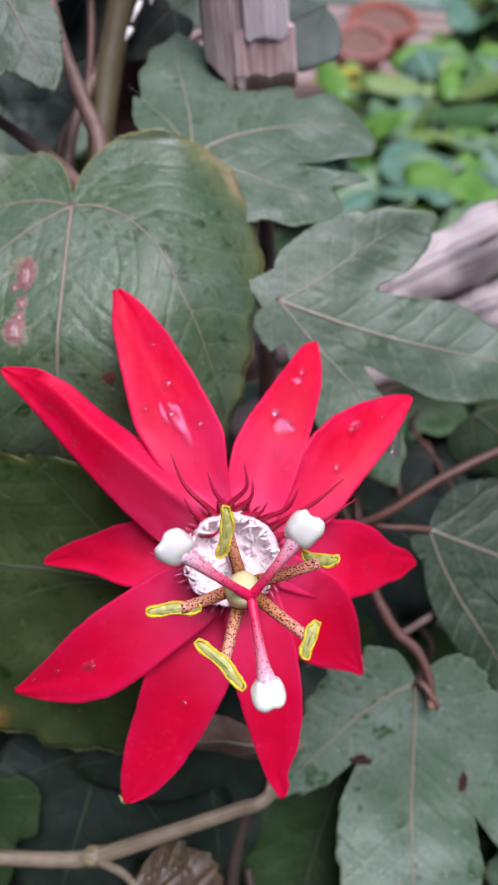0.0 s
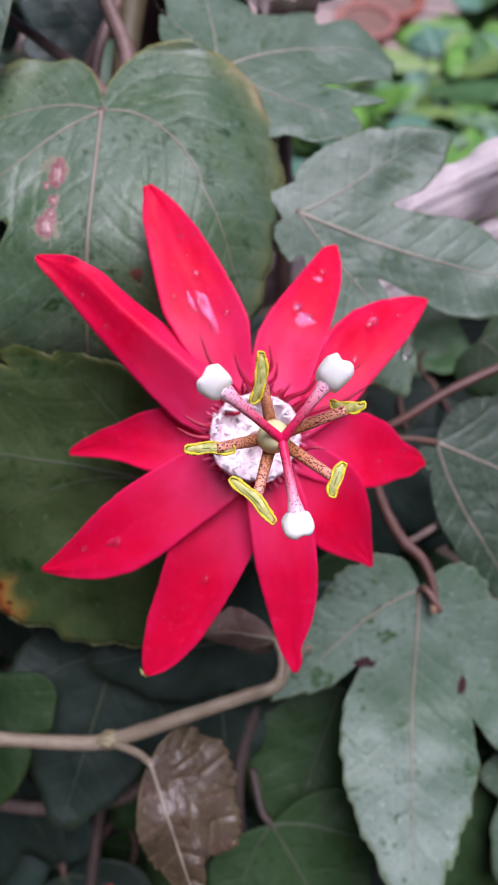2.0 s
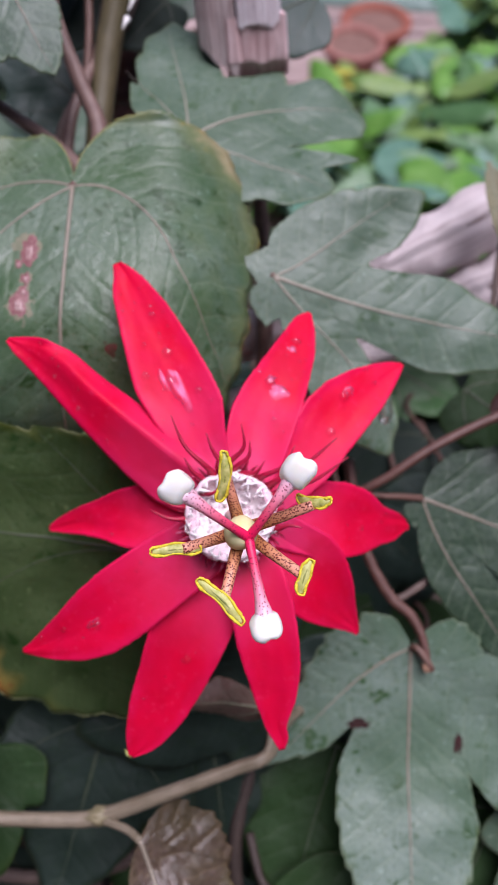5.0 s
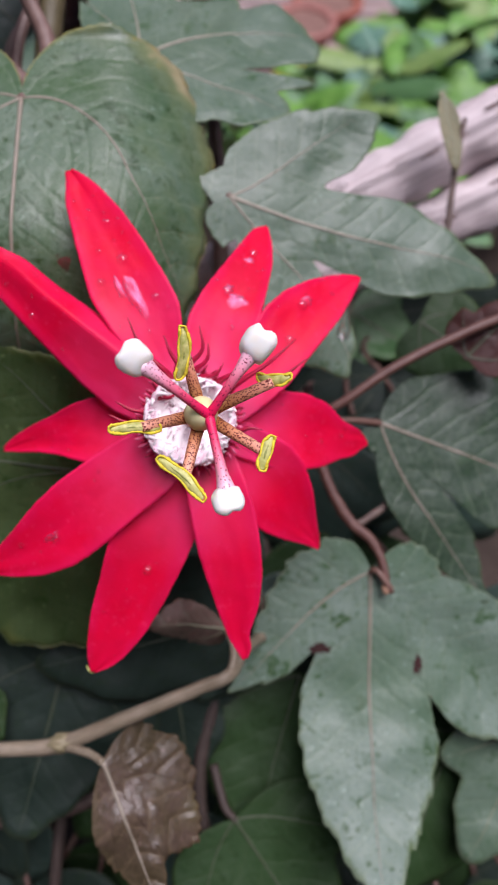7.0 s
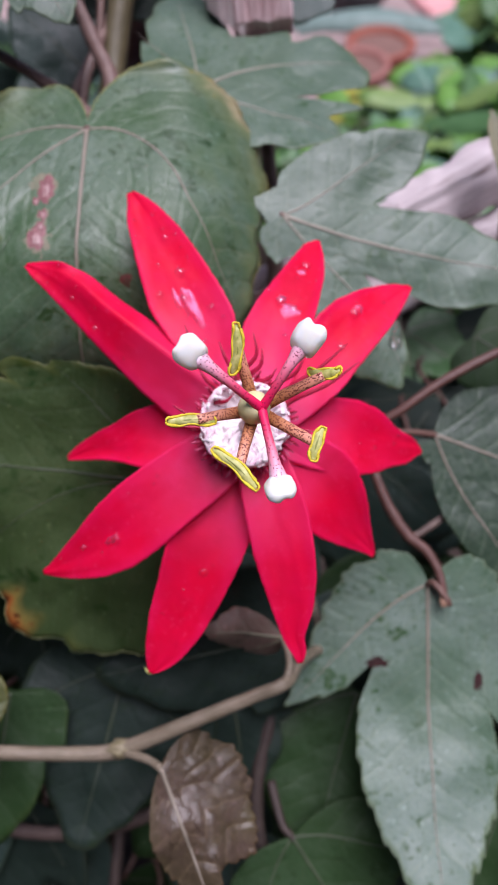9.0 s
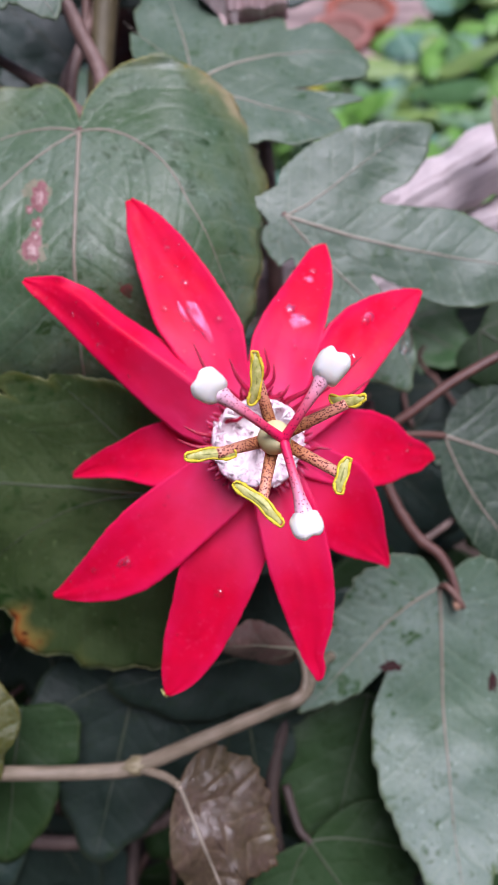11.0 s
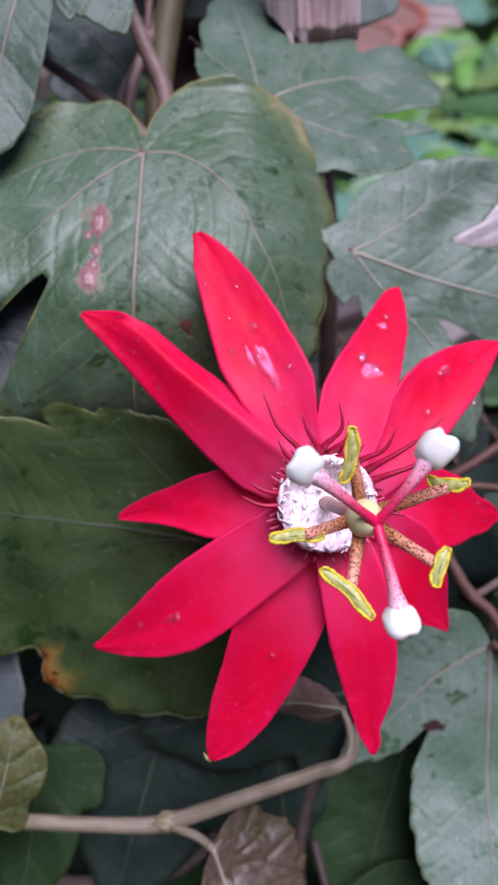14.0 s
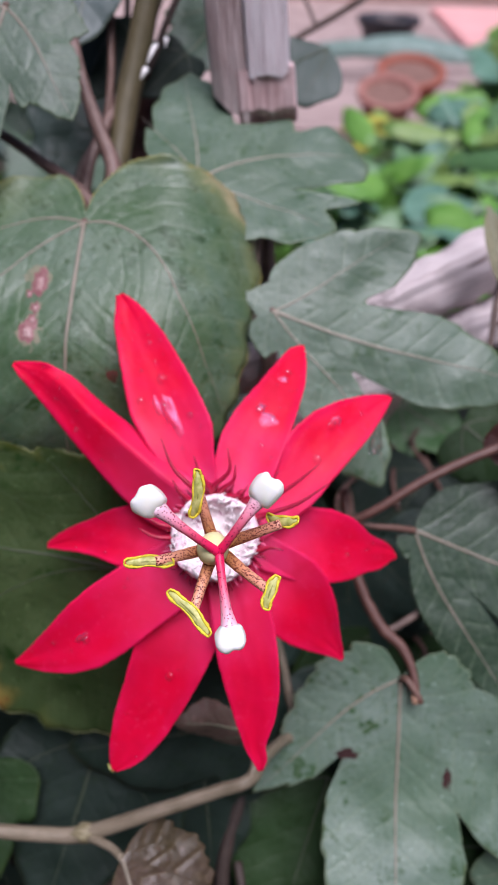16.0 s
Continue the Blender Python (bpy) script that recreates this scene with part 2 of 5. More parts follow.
LEAF_GARDEN = leaf_material("leaf_garden_green", (0.09, 0.21, 0.07), (0.05, 0.14, 0.035), (0.03, 0.1, 0.02))
LEAF_YELLOW = leaf_material("leaf_yellow", (0.55, 0.48, 0.05), (0.38, 0.38, 0.04), (0.2, 0.2, 0.02))

m = Mat("vein_tan", 0.5)
VEIN = m.color(m.mix(m.noise(300, 3), (0.21, 0.20, 0.145), (0.32, 0.255, 0.205))).m
m = Mat("vein_buff", 0.5)
VEIN_P = m.color(m.mix(m.noise(300, 3), (0.28, 0.275, 0.21), (0.38, 0.33, 0.265))).m
m = Mat("vein_dark_green", 0.5)
VEIN_D = m.color(m.mix(m.noise(300, 3), (0.045, 0.064, 0.032), (0.075, 0.09, 0.05))).m
m = Mat("vein_green", 0.5)
VEIN_G = m.color(m.mix(m.noise(300, 3), (0.17, 0.20, 0.12), (0.24, 0.23, 0.15))).m


def petal_material():
    m = Mat("red_petal", 0.5, 0.18)
    s, b = m.uv("lobe")
    r, turn = m.uv("rim")
    vary = m.noise(90, 4, 0.6)
    fine = m.noise(900, 3, 0.6)
    c = m.mix(m.span(vary, 0.3, 0.7), (0.86, 0.003, 0.039), (0.91, 0.005, 0.076))
    streak = m.t.nodes.new("ShaderNodeCombineXYZ")
    m.link(m.math('MULTIPLY', s, 0.35), streak.inputs[0])
    m.link(m.math('MULTIPLY', b, 6.0), streak.inputs[1])
    lines = m.noise(2.2, 3, 0.6, at=streak.outputs[0])
    c = m.mix(m.span(lines, 0.5, 0.85, 0.0, 0.05), c, (0.55, 0.003, 0.03))
    # pale pink petal root, with the wet sheen there painted into the colour
    c = m.mix(m.math('MULTIPLY', m.span(r, 0.05, 0.50, 0.75, 0.0), m.span(m.noise(70, 3), 0.35, 0.6, 0.5, 1.0)), c, (0.95, 0.09, 0.32))
    c = m.mix(m.math('MULTIPLY', m.span(r, 0.04, 0.14, 0.25, 0.0), m.span(lines, 0.3, 0.6, 0.3, 1.0)), c, (0.92, 0.30, 0.50))
    side = m.math('ABSOLUTE', m.math('SUBTRACT', turn, 0.5))
    c = m.mix(m.span(m.math('ADD', side, m.math('MULTIPLY', m.math('SUBTRACT', m.noise(260, 3), 0.5), 0.22)), 0.30, 0.52, 0.0, 0.5), c, (0.92, 0.016, 0.15))
    c = m.mix(m.math('MULTIPLY', m.span(m.noise(46, 3, 0.6, distortion=0.4), 0.50, 0.68), 0.5), c, (0.60, 0.002, 0.024))
    c = m.mix(m.math('MULTIPLY', m.span(m.noise(700, 2), 0.60, 0.72), 0.25), c, (0.98, 0.06, 0.20))
    m.color(c)
    m.b.inputs["Sheen Weight"].default_value = 0.08
    m.b.inputs["Sheen Roughness"].default_value = 0.4
    m.b.inputs["Sheen Tint"].default_value = (1.0, 0.16, 0.42, 1.0)
    m.rough(m.span(vary, 0.3, 0.7, 0.36, 0.56))
    m.bump(m.math('ADD', m.math('MULTIPLY', lines, 0.05), m.math('ADD', m.math('MULTIPLY', m.math('ADD', fine, m.noise(330, 3)), 0.22), m.math('MULTIPLY', vary, 0.8))), 0.30, 0.0008)
    m.thin(0.30, (0.98, 0.008, 0.05))
    return m.m


PETAL = petal_material()


def speckled(name, low, high, dots, size, amount, ease):
    m = Mat(name, 0.42)
    s, _ = m.uv("along")
    c = m.mix(m.math('POWER', s, ease), low, high)
    d = m.voronoi(size)
    keep = m.span(m.math('ADD', d, m.math('MULTIPLY', m.noise(size * 0.7, 2), 0.35)), amount - 0.05, amount + 0.05, 1.0, 0.0)
    c = m.mix(keep, c, dots)
    m.color(c)
    m.bump(m.noise(1500, 2), 0.2, 0.0003)
    return m.m


STAMEN = speckled("speckled_orange_pink", (0.46, 0.18, 0.035), (0.84, 0.38, 0.27), (0.13, 0.010, 0.008), 2500, 0.57, 1.1)
STYLE = speckled("pink_to_white_style", (0.80, 0.010, 0.10), (0.97, 0.70, 0.83), (0.24, 0.004, 0.035), 2100, 0.44, 2.7)


def plain(name, a, b, scale, rough=0.5, bump=0.0, fine=None, coat=0.0):
    m = Mat(name, rough, 0.5, coat)
    n = m.noise(scale, 5, 0.6)
    c = m.mix(m.span(n, 0.3, 0.7), a, b)
    if fine:
        c = m.mix(m.span(m.noise(scale * 7, 3), 0.55, 0.7, 0.0, 0.6), c, fine)
    m.color(c)
    if bump:
        m.bump(m.math('ADD', n, m.math('MULTIPLY', m.noise(scale * 6, 3), 0.4)), bump, 0.1 / scale)
    return m.m


def rim_material(name, leafy, bright, scale, low, high):
    m = Mat(name, 0.5)
    return m.color(m.mix(m.span(m.noise(scale, 3, 0.6), low, high), leafy, bright)).m


RIM_LIME = rim_material("lime_leaf_rim", (0.055, 0.085, 0.03), (0.32, 0.34, 0.14), 42, 0.34, 0.56)
RIM_YELLOW = rim_material("yellow_green_leaf_rim", (0.07, 0.11, 0.05), (0.36, 0.32, 0.07), 60, 0.44, 0.60)
m = Mat("waxy_white_stigma", 0.35, 0.5, 0.2)
m.color(m.mix(m.span(m.noise(260, 3), 0.35, 0.7), (0.98, 0.95, 0.80), (0.99, 0.97, 0.93))).bump(m.noise(700, 3), 0.12, 0.0006)
m.b.inputs["Subsurface Weight"].default_value = 0.6
m.b.inputs["Subsurface Radius"].default_value = (1.0, 0.8, 0.7)
m.b.inputs["Subsurface Scale"].default_value = 0.004
STIGMA = m.m
OVARY = plain("pale_yellow_ovary", (0.72, 0.68, 0.30), (0.84, 0.80, 0.46), 300, 0.4, 0.1)
ANTHER = plain("green_yellow_anther", (0.34, 0.37, 0.06), (0.66, 0.64, 0.26), 900, 0.5, 0.2)
POLLEN = plain("yellow_pollen_rim", (0.64, 0.50, 0.012), (0.84, 0.70, 0.05), 2500, 0.75, 0.6)
m = Mat("crumpled_white_corona", 0.42)
q, b = m.uv("along")
c = m.mix(m.span(m.noise(420, 4, 0.6), 0.35, 0.65), (0.97, 0.64, 0.75), (0.98, 0.84, 0.87))
c = m.mix(m.span(q, 0.55, 0.75), c, (0.98, 0.88, 0.89))
c = m.mix(m.span(m.math('ADD', q, m.math('MULTIPLY', m.noise(500, 3), 0.25)), 0.16, 0.36, 1.0, 0.0), c, (0.66, 0.03, 0.13))
# purple lines painted in for the shade in the corona's creases
c = m.mix(m.math('MULTIPLY', m.span(m.voronoi(620, feature='DISTANCE_TO_EDGE'), 0.0, 0.07, 1.0, 0.0), m.span(m.noise(300, 2), 0.48, 0.58)), c, (0.40, 0.09, 0.24))
CORONA = m.color(c).bump(m.math('ADD', m.voronoi(520), m.noise(900, 3)), 0.25, 0.0004).m
m = Mat("white_filament", 0.45)
CORONA_W = m.color(m.mix(m.noise(600, 4), (0.98, 0.82, 0.86), (0.98, 0.95, 0.94))).m
SPIKE_PINK = plain("rose_filament", (0.66, 0.03, 0.13), (0.80, 0.16, 0.30), 500, 0.4)
COLUMN = plain("pinkish_column", (0.40, 0.20, 0.16), (0.62, 0.38, 0.34), 700, 0.5, 0.2)
GROOVE = plain("olive_groove", (0.16, 0.19, 0.025), (0.36, 0.38, 0.12), 900, 0.5)
SPIKE = plain("dark_crimson_filament", (0.30, 0.002, 0.022), (0.46, 0.006, 0.05), 500, 0.4)
m = Mat("green_brown_stem", 0.5)
q, b = m.uv("along")
v = m.t.nodes.new("ShaderNodeCombineXYZ")
m.link(m.math('MULTIPLY', q, 9.0), v.inputs[0])
m.link(m.math('MULTIPLY', b, 11.0), v.inputs[1])
grain = m.noise(1.6, 4, 0.6, at=v.outputs[0])
c = m.mix(m.span(m.noise(160, 4), 0.3, 0.7), (0.165, 0.135, 0.085), (0.245, 0.20, 0.14))
c = m.mix(m.span(grain, 0.52, 0.68, 0.0, 0.6), c, (0.33, 0.27, 0.22))
c = m.mix(m.span(grain, 0.34, 0.46, 0.55, 0.0), c, (0.13, 0.085, 0.055))
STEM = m.color(c).bump(m.math('ADD', grain, m.noise(500, 3)), 0.35, 0.0006).m
STEM_RED = plain("red_brown_petiole", (0.105, 0.052, 0.038), (0.165, 0.090, 0.068), 260, 0.5, 0.3)
STEM_PINK = plain("pinkish_brown_stem", (0.14, 0.080, 0.066), (0.22, 0.145, 0.122), 200, 0.5, 0.3)
STEM_MAROON = plain("maroon_stem", (0.088, 0.037, 0.029), (0.138, 0.068, 0.052), 240, 0.5, 0.3)
# brown for the lowest stems, darkened in colour for the shade there
STEM_SHADED = plain("shaded_brown_stem", (0.030, 0.020, 0.016), (0.056, 0.038, 0.030), 240, 0.65, 0.5)
STEM_OLD = plain("grey_brown_twig", (0.085, 0.056, 0.047), (0.15, 0.105, 0.086), 240, 0.65, 0.5)
STEM_THICK = plain("olive_brown_cane", (0.088, 0.074, 0.036), (0.135, 0.11, 0.056), 120, 0.5, 0.3)
SCAR_MID = plain("pinkish_scar_middle", (0.24, 0.10, 0.10), (0.48, 0.34, 0.32), 900, 0.4, 0.7, fine=(0.2, 0.06, 0.07))
SCAR = plain("pink_brown_scar", (0.13, 0.03, 0.035), (0.30, 0.13, 0.13), 1300, 0.5, 0.7, fine=(0.42, 0.30, 0.27))
SCAR_RIM = plain("buff_scar_rim", (0.13, 0.15, 0.085), (0.24, 0.205, 0.135), 600, 0.6, 0.3)
ROT_SPOT = plain("red_brown_rot", (0.05, 0.035, 0.015), (0.17, 0.035, 0.03), 420, 0.6, 0.3)
DARKSPOT = plain("dark_brown_spot", (0.015, 0.006, 0.005), (0.05, 0.015, 0.013), 600, 0.95, 0.3)
TERRACOTTA = plain("terracotta", (0.27, 0.10, 0.08), (0.38, 0.18, 0.15), 30, 0.8, 0.2)
BLACK_PLASTIC = plain("black_plastic", (0.02, 0.02, 0.025), (0.04, 0.04, 0.05), 20, 0.5)
PINK_WALL = plain("pink_plaster", (0.42, 0.25, 0.22), (0.55, 0.36, 0.32), 8, 0.85, 0.2)
RED_SHEET = plain("salmon_red_sheet", (0.72, 0.34, 0.33), (0.80, 0.44, 0.42), 6, 0.6)


def wood_material(name, pale, deep, crack, fine=14.0):
    m = Mat(name, 0.75, 0.3)
    s, b = m.uv("along")
    v = m.t.nodes.new("ShaderNodeCombineXYZ")
    m.link(m.math('MULTIPLY', s, 1.0), v.inputs[0])
    m.link(m.math('MULTIPLY', b, fine), v.inputs[1])
    grain = m.noise(2.5, 6, 0.65, at=v.outputs[0], distortion=0.3)
    big = m.noise(60, 3)
    c = m.mix(m.span(grain, 0.35, 0.62), deep, pale)
    c = m.mix(m.span(grain, 0.28, 0.39, 0.9, 0.0), c, crack)
    c = m.mix(m.span(big, 0.5, 0.75, 0.0, 0.5), c, deep)
    m.color(c)
    m.bump(m.math('ADD', grain, m.math('MULTIPLY', big, 0.5)), 0.8, 0.002)
    return m.m


WOOD_STAKE = wood_material("weathered_stake_wood", (0.93, 0.86, 0.89), (0.78, 0.66, 0.69), (0.16, 0.09, 0.09), 22.0)
WOOD_LOG = wood_material("bleached_pinkish_wood", (0.74, 0.66, 0.66), (0.55, 0.46, 0.465), (0.22, 0.155, 0.15), 20.0)

m = Mat("damp_soil", 0.95, 0.2)
SOIL = m.color(m.mix(m.span(m.noise(6, 6, 0.7), 0.3, 0.7), (0.028, 0.02, 0.015), (0.10, 0.075, 0.06))).bump(m.noise(40, 6, 0.7), 0.9, 0.02).m


def water(name, gloss, tint, gain, most):
    m = Mat(name, 0.02, 0.5)
    tr = m.t.nodes.new("ShaderNodeBsdfTransparent")
    tr.inputs["Color"].default_value = (0.97, 0.97, 0.97, 1.0)
    gl = m.node("ShaderNodeBsdfGlossy", Roughness=gloss)
    gl.inputs["Color"].default_value = (*tint, 1.0)
    fr = m.node("ShaderNodeFresnel", IOR=1.45)
    mx = m.t.nodes.new("ShaderNodeMixShader")
    m.link(m.math('MINIMUM', m.math('MULTIPLY', fr.outputs[0], gain), most), mx.inputs[0])
    m.link(tr.outputs[0], mx.inputs[1])
    m.link(gl.outputs[0], mx.inputs[2])
    m.link(mx.outputs[0], m.t.nodes["Material Output"].inputs["Surface"])
    return m.m


# sky and petal tints are put into the gloss colour, reflections strengthened by gain
WATER = water("water", 0.14, (0.92, 0.86, 1.0), 1.2, 0.2)
WATER_SKIN = water("water_skin", 0.42, (1.0, 0.55, 0.95), 2.6, 0.3)
WATER_CLEAR = water("bright_water", 0.2, (1.0, 1.0, 1.0), 5.0, 0.5)


# ---- mesh helpers ----
def empty(name, at):
    ob = new(name)
    ob.location = at
    ob.empty_display_size = 0.01
    return ob


def origin(ob):
    p = Vector((0, 0, 0))
    while ob is not None:
        p = p + ob.location
        ob = ob.parent
    return p


def mesh(name, verts, faces, mat, parent=None, uvs=None, smooth=True, at=None, label=""):
    """One mesh object from world points; uvs: layer name -> a pair for each point."""
    base = origin(parent) if parent is not None else Vector((0, 0, 0))
    own = Vector(at) if at is not None else (Vector(verts[0]) if parent is None else base)
    me = bpy.data.meshes.new(name)
    me.from_pydata([tuple(Vector(p) - own) for p in verts], [], faces)
    for layer, values in (uvs or {}).items():
        lay = me.uv_layers.new(name=layer)
        idx = np.zeros(len(me.loops), dtype=np.int32)
        me.loops.foreach_get("vertex_index", idx)
        lay.data.foreach_set("uv", np.asarray(values, dtype=np.float32)[idx].ravel())
    me.materials.append(mat)
    if smooth:
        me.polygons.foreach_set("use_smooth", [True] * len(me.polygons))
    me.update()
    ob = new(name, me)
    ob.location = own - base
    ob.parent = parent
    if label:
        ob["label"] = label
    return ob


def solid(ob, thick):
    mod = ob.modifiers.new("thickness", 'SOLIDIFY')
    mod.thickness, mod.offset = thick, 0.0
    return ob


def grid_faces(rows, cols, closed=False):
    f = []
    for i in range(rows - 1):
        for j in range(cols if closed else cols - 1):
            k = (j + 1) % cols
            f.append((i * cols + j, i * cols + k, (i + 1) * cols + k, (i + 1) * cols + j))
    return f


def bezier(points, n):
    """A smooth line through the points (Catmull-Rom)."""
    p = [Vector(q) for q in points]
    p = [p[0] * 2 - p[1]] + p + [p[-1] * 2 - p[-2]]
    out = []
    seg = len(p) - 3
    for i in range(n + 1):
        x = i / n * seg
        k = min(int(x), seg - 1)
        t = x - k
        a, b, c, d = p[k:k + 4]
        out.append(0.5 * (2 * b + (c - a) * t + (2 * a - 5 * b + 4 * c - d) * t * t + (3 * b - 3 * c + d - a) * t ** 3))
    return out


def tube(name, points, radii, mat, parent=None, sides=10, n=None, flat=1.0, bumps=0.0, label="", cap=True, seed=0):
    """A round stem through the points; radii are spread along it, in metres."""
    n = n or max(8, 6 * (len(points) - 1))
    line = bezier(points, n)
    verts, uv = [], []
    up = None
    length = sum((line[i + 1] - line[i]).length for i in range(n)) or 1
    run = 0.0
    for i, p in enumerate(line):
        d = (line[min(i + 1, n)] - line[max(i - 1, 0)]).normalized()
        if up is None:
            up = d.orthogonal().normalized()
            if flat != 1.0:
                up = (AX_W - d * AX_W.dot(d)).normalized()
        up = (up - d * up.dot(d)).normalized()
        side = d.cross(up)
        r = float(np.interp(i / n, np.linspace(0, 1, len(radii)), radii))
        if i:
            run += (line[i] - line[i - 1]).length
        for j in range(sides):
            a = 2 * math.pi * j / sides
            rr = r * (1 + bumps * noise.noise(Vector((i * 0.45 + seed * 9.1, math.cos(a) * 1.3, math.sin(a) * 1.3))))
            verts.append(p + side * (math.cos(a) * rr) + up * (math.sin(a) * rr * flat))
            uv.append((run / length, j / sides))
    faces = grid_faces(n + 1, sides, True)
    if cap:
        verts += [line[0], line[-1]]
        uv += [(0, 0), (1, 0)]
        k = len(verts)
        for j in range(sides):
            q = (j + 1) % sides
            faces.append((k - 2, q, j))
            faces.append((k - 1, n * sides + j, n * sides + q))
    return mesh(name, verts, faces, mat, parent, {"along": uv}, label=label)


def blob(name, at, axes, mat, parent=None, lumps=0.0, freq=1.0, seed=0, rows=14, cols=20):
    """A rounded body; axes: three half-axis vectors in metres."""
    a, b, c = (Vector(q) for q in axes)
    verts, uv = [], []
    for i in range(rows + 1):
        th = math.pi * i / rows
        for j in range(cols):
            ph = 2 * math.pi * j / cols
            q = Vector((math.sin(th) * math.cos(ph), math.sin(th) * math.sin(ph), math.cos(th)))
            k = 1 + lumps * noise.noise(q * freq + Vector((seed * 3.7, seed * 1.3, 0)))
            verts.append(Vector(at) + (a * q.x + b * q.y + c * q.z) * k)
            uv.append((i / rows, j / cols))
    return mesh(name, verts, grid_faces(rows + 1, cols, True), mat, parent, {"along": uv})


# ---- leaves ----
def lobe_reach(delta, length, half, peak):
    """How far a lobe reaches from the leaf's base at an angle off the lobe's own rib."""
    x = np.linspace(0.001, 1, 160)
    h = np.where(x < peak, np.sin(np.pi / 2 * np.minimum(x / peak, 1)) ** 0.75, np.maximum(np.cos(np.pi / 2 * np.clip((x - peak) / (1 - peak), 0, 1)), 0) ** 1.05) * half
    ang = np.arctan2(h, x * length)
    ang = np.minimum.accumulate(ang)
    s = np.interp(-np.abs(delta), -ang, x * length, left=0.0, right=length)
    a = np.abs(delta)
    r = s / np.maximum(np.cos(np.minimum(a, 1.5)), 0.05)
    return np.where(a > ang[0], 0.0, r), s


def leaf(base, tip, normal, lobes, mat, label, fold=0.0, arch=0.0, droop=0.0, wave=0.1, teeth=0.05, tooth=2.8, seed=0, petiole=None,
         petiole_mat=None, petiole_r=(0.0011, 0.0010), vein_mat=None, veins=True, n=360, rings=26, name="vine_leaf", group="vine leaves", category="leaf", vein_r=0.08, place=True, cuts=(), ribs=None, margin=None, roll=None, soft=2):
    """A lobed leaf. base and tip of the main rib, and what it faces, in the bower's axes (cm); lobes: (angle off the main rib, length, half width, where widest)."""
    B = L(*base) if place else Vector(base)
    T = L(*tip) if place else Vector(tip)
    N = D(*normal) if place else Vector(normal)
    ex = (T - B).normalized()
    N = (N - ex * N.dot(ex)).normalized()
    ey = N.cross(ex)
    size = (T - B).length * 100
    thing = empty(name, B)
    tagged(thing, label, category, group)

    def surf(a, b):
        """A point of the blade at a along, b across, in cm."""
        q = a / size
        h = arch * math.sin(math.pi * min(max(q, -0.2), 1.1)) - droop * q * q - fold * (math.sqrt(b * b + 0.06) - 0.245)
        rr = min(1.0, math.hypot(a, b) / (0.5 * size))
        if roll:
            h -= roll[1] * max(0.0, b - roll[0]) ** 2 + roll[2] * max(0.0, a - roll[3]) ** 2
        h += wave * rr * (noise.noise(Vector((a * 0.42 + seed * 7.3, b * 0.42, seed))) * 1.5 + 0.5 * noise.noise(Vector((a * 1.1, b * 1.1, seed * 3.1))))
        return B + (ex * a + ey * b + N * h) * 0.01

    th = np.linspace(-np.pi, np.pi, n, endpoint=False)
    best, own = np.zeros(n), np.zeros(n, int)
    for i, (ang, ln, hw, pk) in enumerate(lobes):
        d = (th - radians(ang) + np.pi) % (2 * np.pi) - np.pi
        r, _ = lobe_reach(d, ln, hw, pk)
        own = np.where(r > best, i, own)
        best = np.maximum(best, r)
    best = np.maximum(best, 0.12)
    free = ribs is not None and isinstance(ribs[0], tuple)   # ribs with courses of their own: (length, angles along it)

    def course(rib, r):
        return radians(float(np.interp(r / rib[0], np.linspace(0, 1, len(rib[1])), rib[1])))

    # soften the outline a little, then cut its teeth
    sm = best.copy()
    for _ in range(soft):
        sm = 0.25 * np.roll(sm, 1) + 0.5 * sm + 0.25 * np.roll(sm, -1)
    best = np.minimum(sm, best * (1.02 if soft < 9 else 1.06))
    for ang, r0, wide, *shape in cuts:
        d = np.abs((th - radians(ang) + np.pi) % (2 * np.pi) - np.pi) / radians(wide)
        best = np.where(d < 1, np.minimum(best, r0 + np.maximum(best - r0, 0) * d ** (shape[0] if shape else 0.8)), best)
    rng = random.Random(seed + 5)
    ph = [rng.random() * 6 for _ in range(3)]
    arcs = np.cumsum(np.hypot(np.diff(best, prepend=best[-1]), best * (2 * np.pi / n)))
    saw = (arcs * tooth + 0.35 * np.sin(arcs * 1.3 + ph[0])) % 1.0
    best = best * (1 + 0.012 * np.sin(arcs * 5 + ph[1])) - teeth * np.clip(best / 2.0, 0.2, 1) * np.abs(saw - 0.35)
    verts, uv1, uv2 = [B], [(0, 0)], [(0, 0)]
    for k in range(1, rings + 1):
        q = (k / rings) ** 0.85
        for j in range(n):
            r = best[j] * q
            a, b = r * math.cos(th[j]), r * math.sin(th[j])
            verts.append(surf(a, b))
            d = th[j] - radians(lobes[own[j]][0])
            if free:
                d = min((th[j] - course(rib, r) for rib in ribs), key=abs)
            uv1.append((r * math.cos(d), r * math.sin(d)))
            uv2.append((q, (th[j] + math.pi) / 6.2832))
    faces = [(0, 1 + j, 1 + (j + 1) % n) for j in range(n)]
    for k in range(rings - 1):
        for j in range(n):
            p, q = 1 + k * n + j, 1 + k * n + (j + 1) % n
            faces.append((p, p + n, q + n, q))
    blade = solid(mesh("blade", verts, faces, mat, thing, {"lobe": uv1, "rim": uv2}), 0.00035)
    if margin:
        pts = [surf(best[j] * math.cos(th[j]), best[j] * math.sin(th[j])) for j in range(n)]
        tube("leaf_margin", pts + pts[:1], [0.00022, 0.00016, 0.00024, 0.00014, 0.00020, 0.00026, 0.00015, 0.00022], margin, thing, 6, n, bumps=0.5, seed=seed, label="pale rim of the blade")
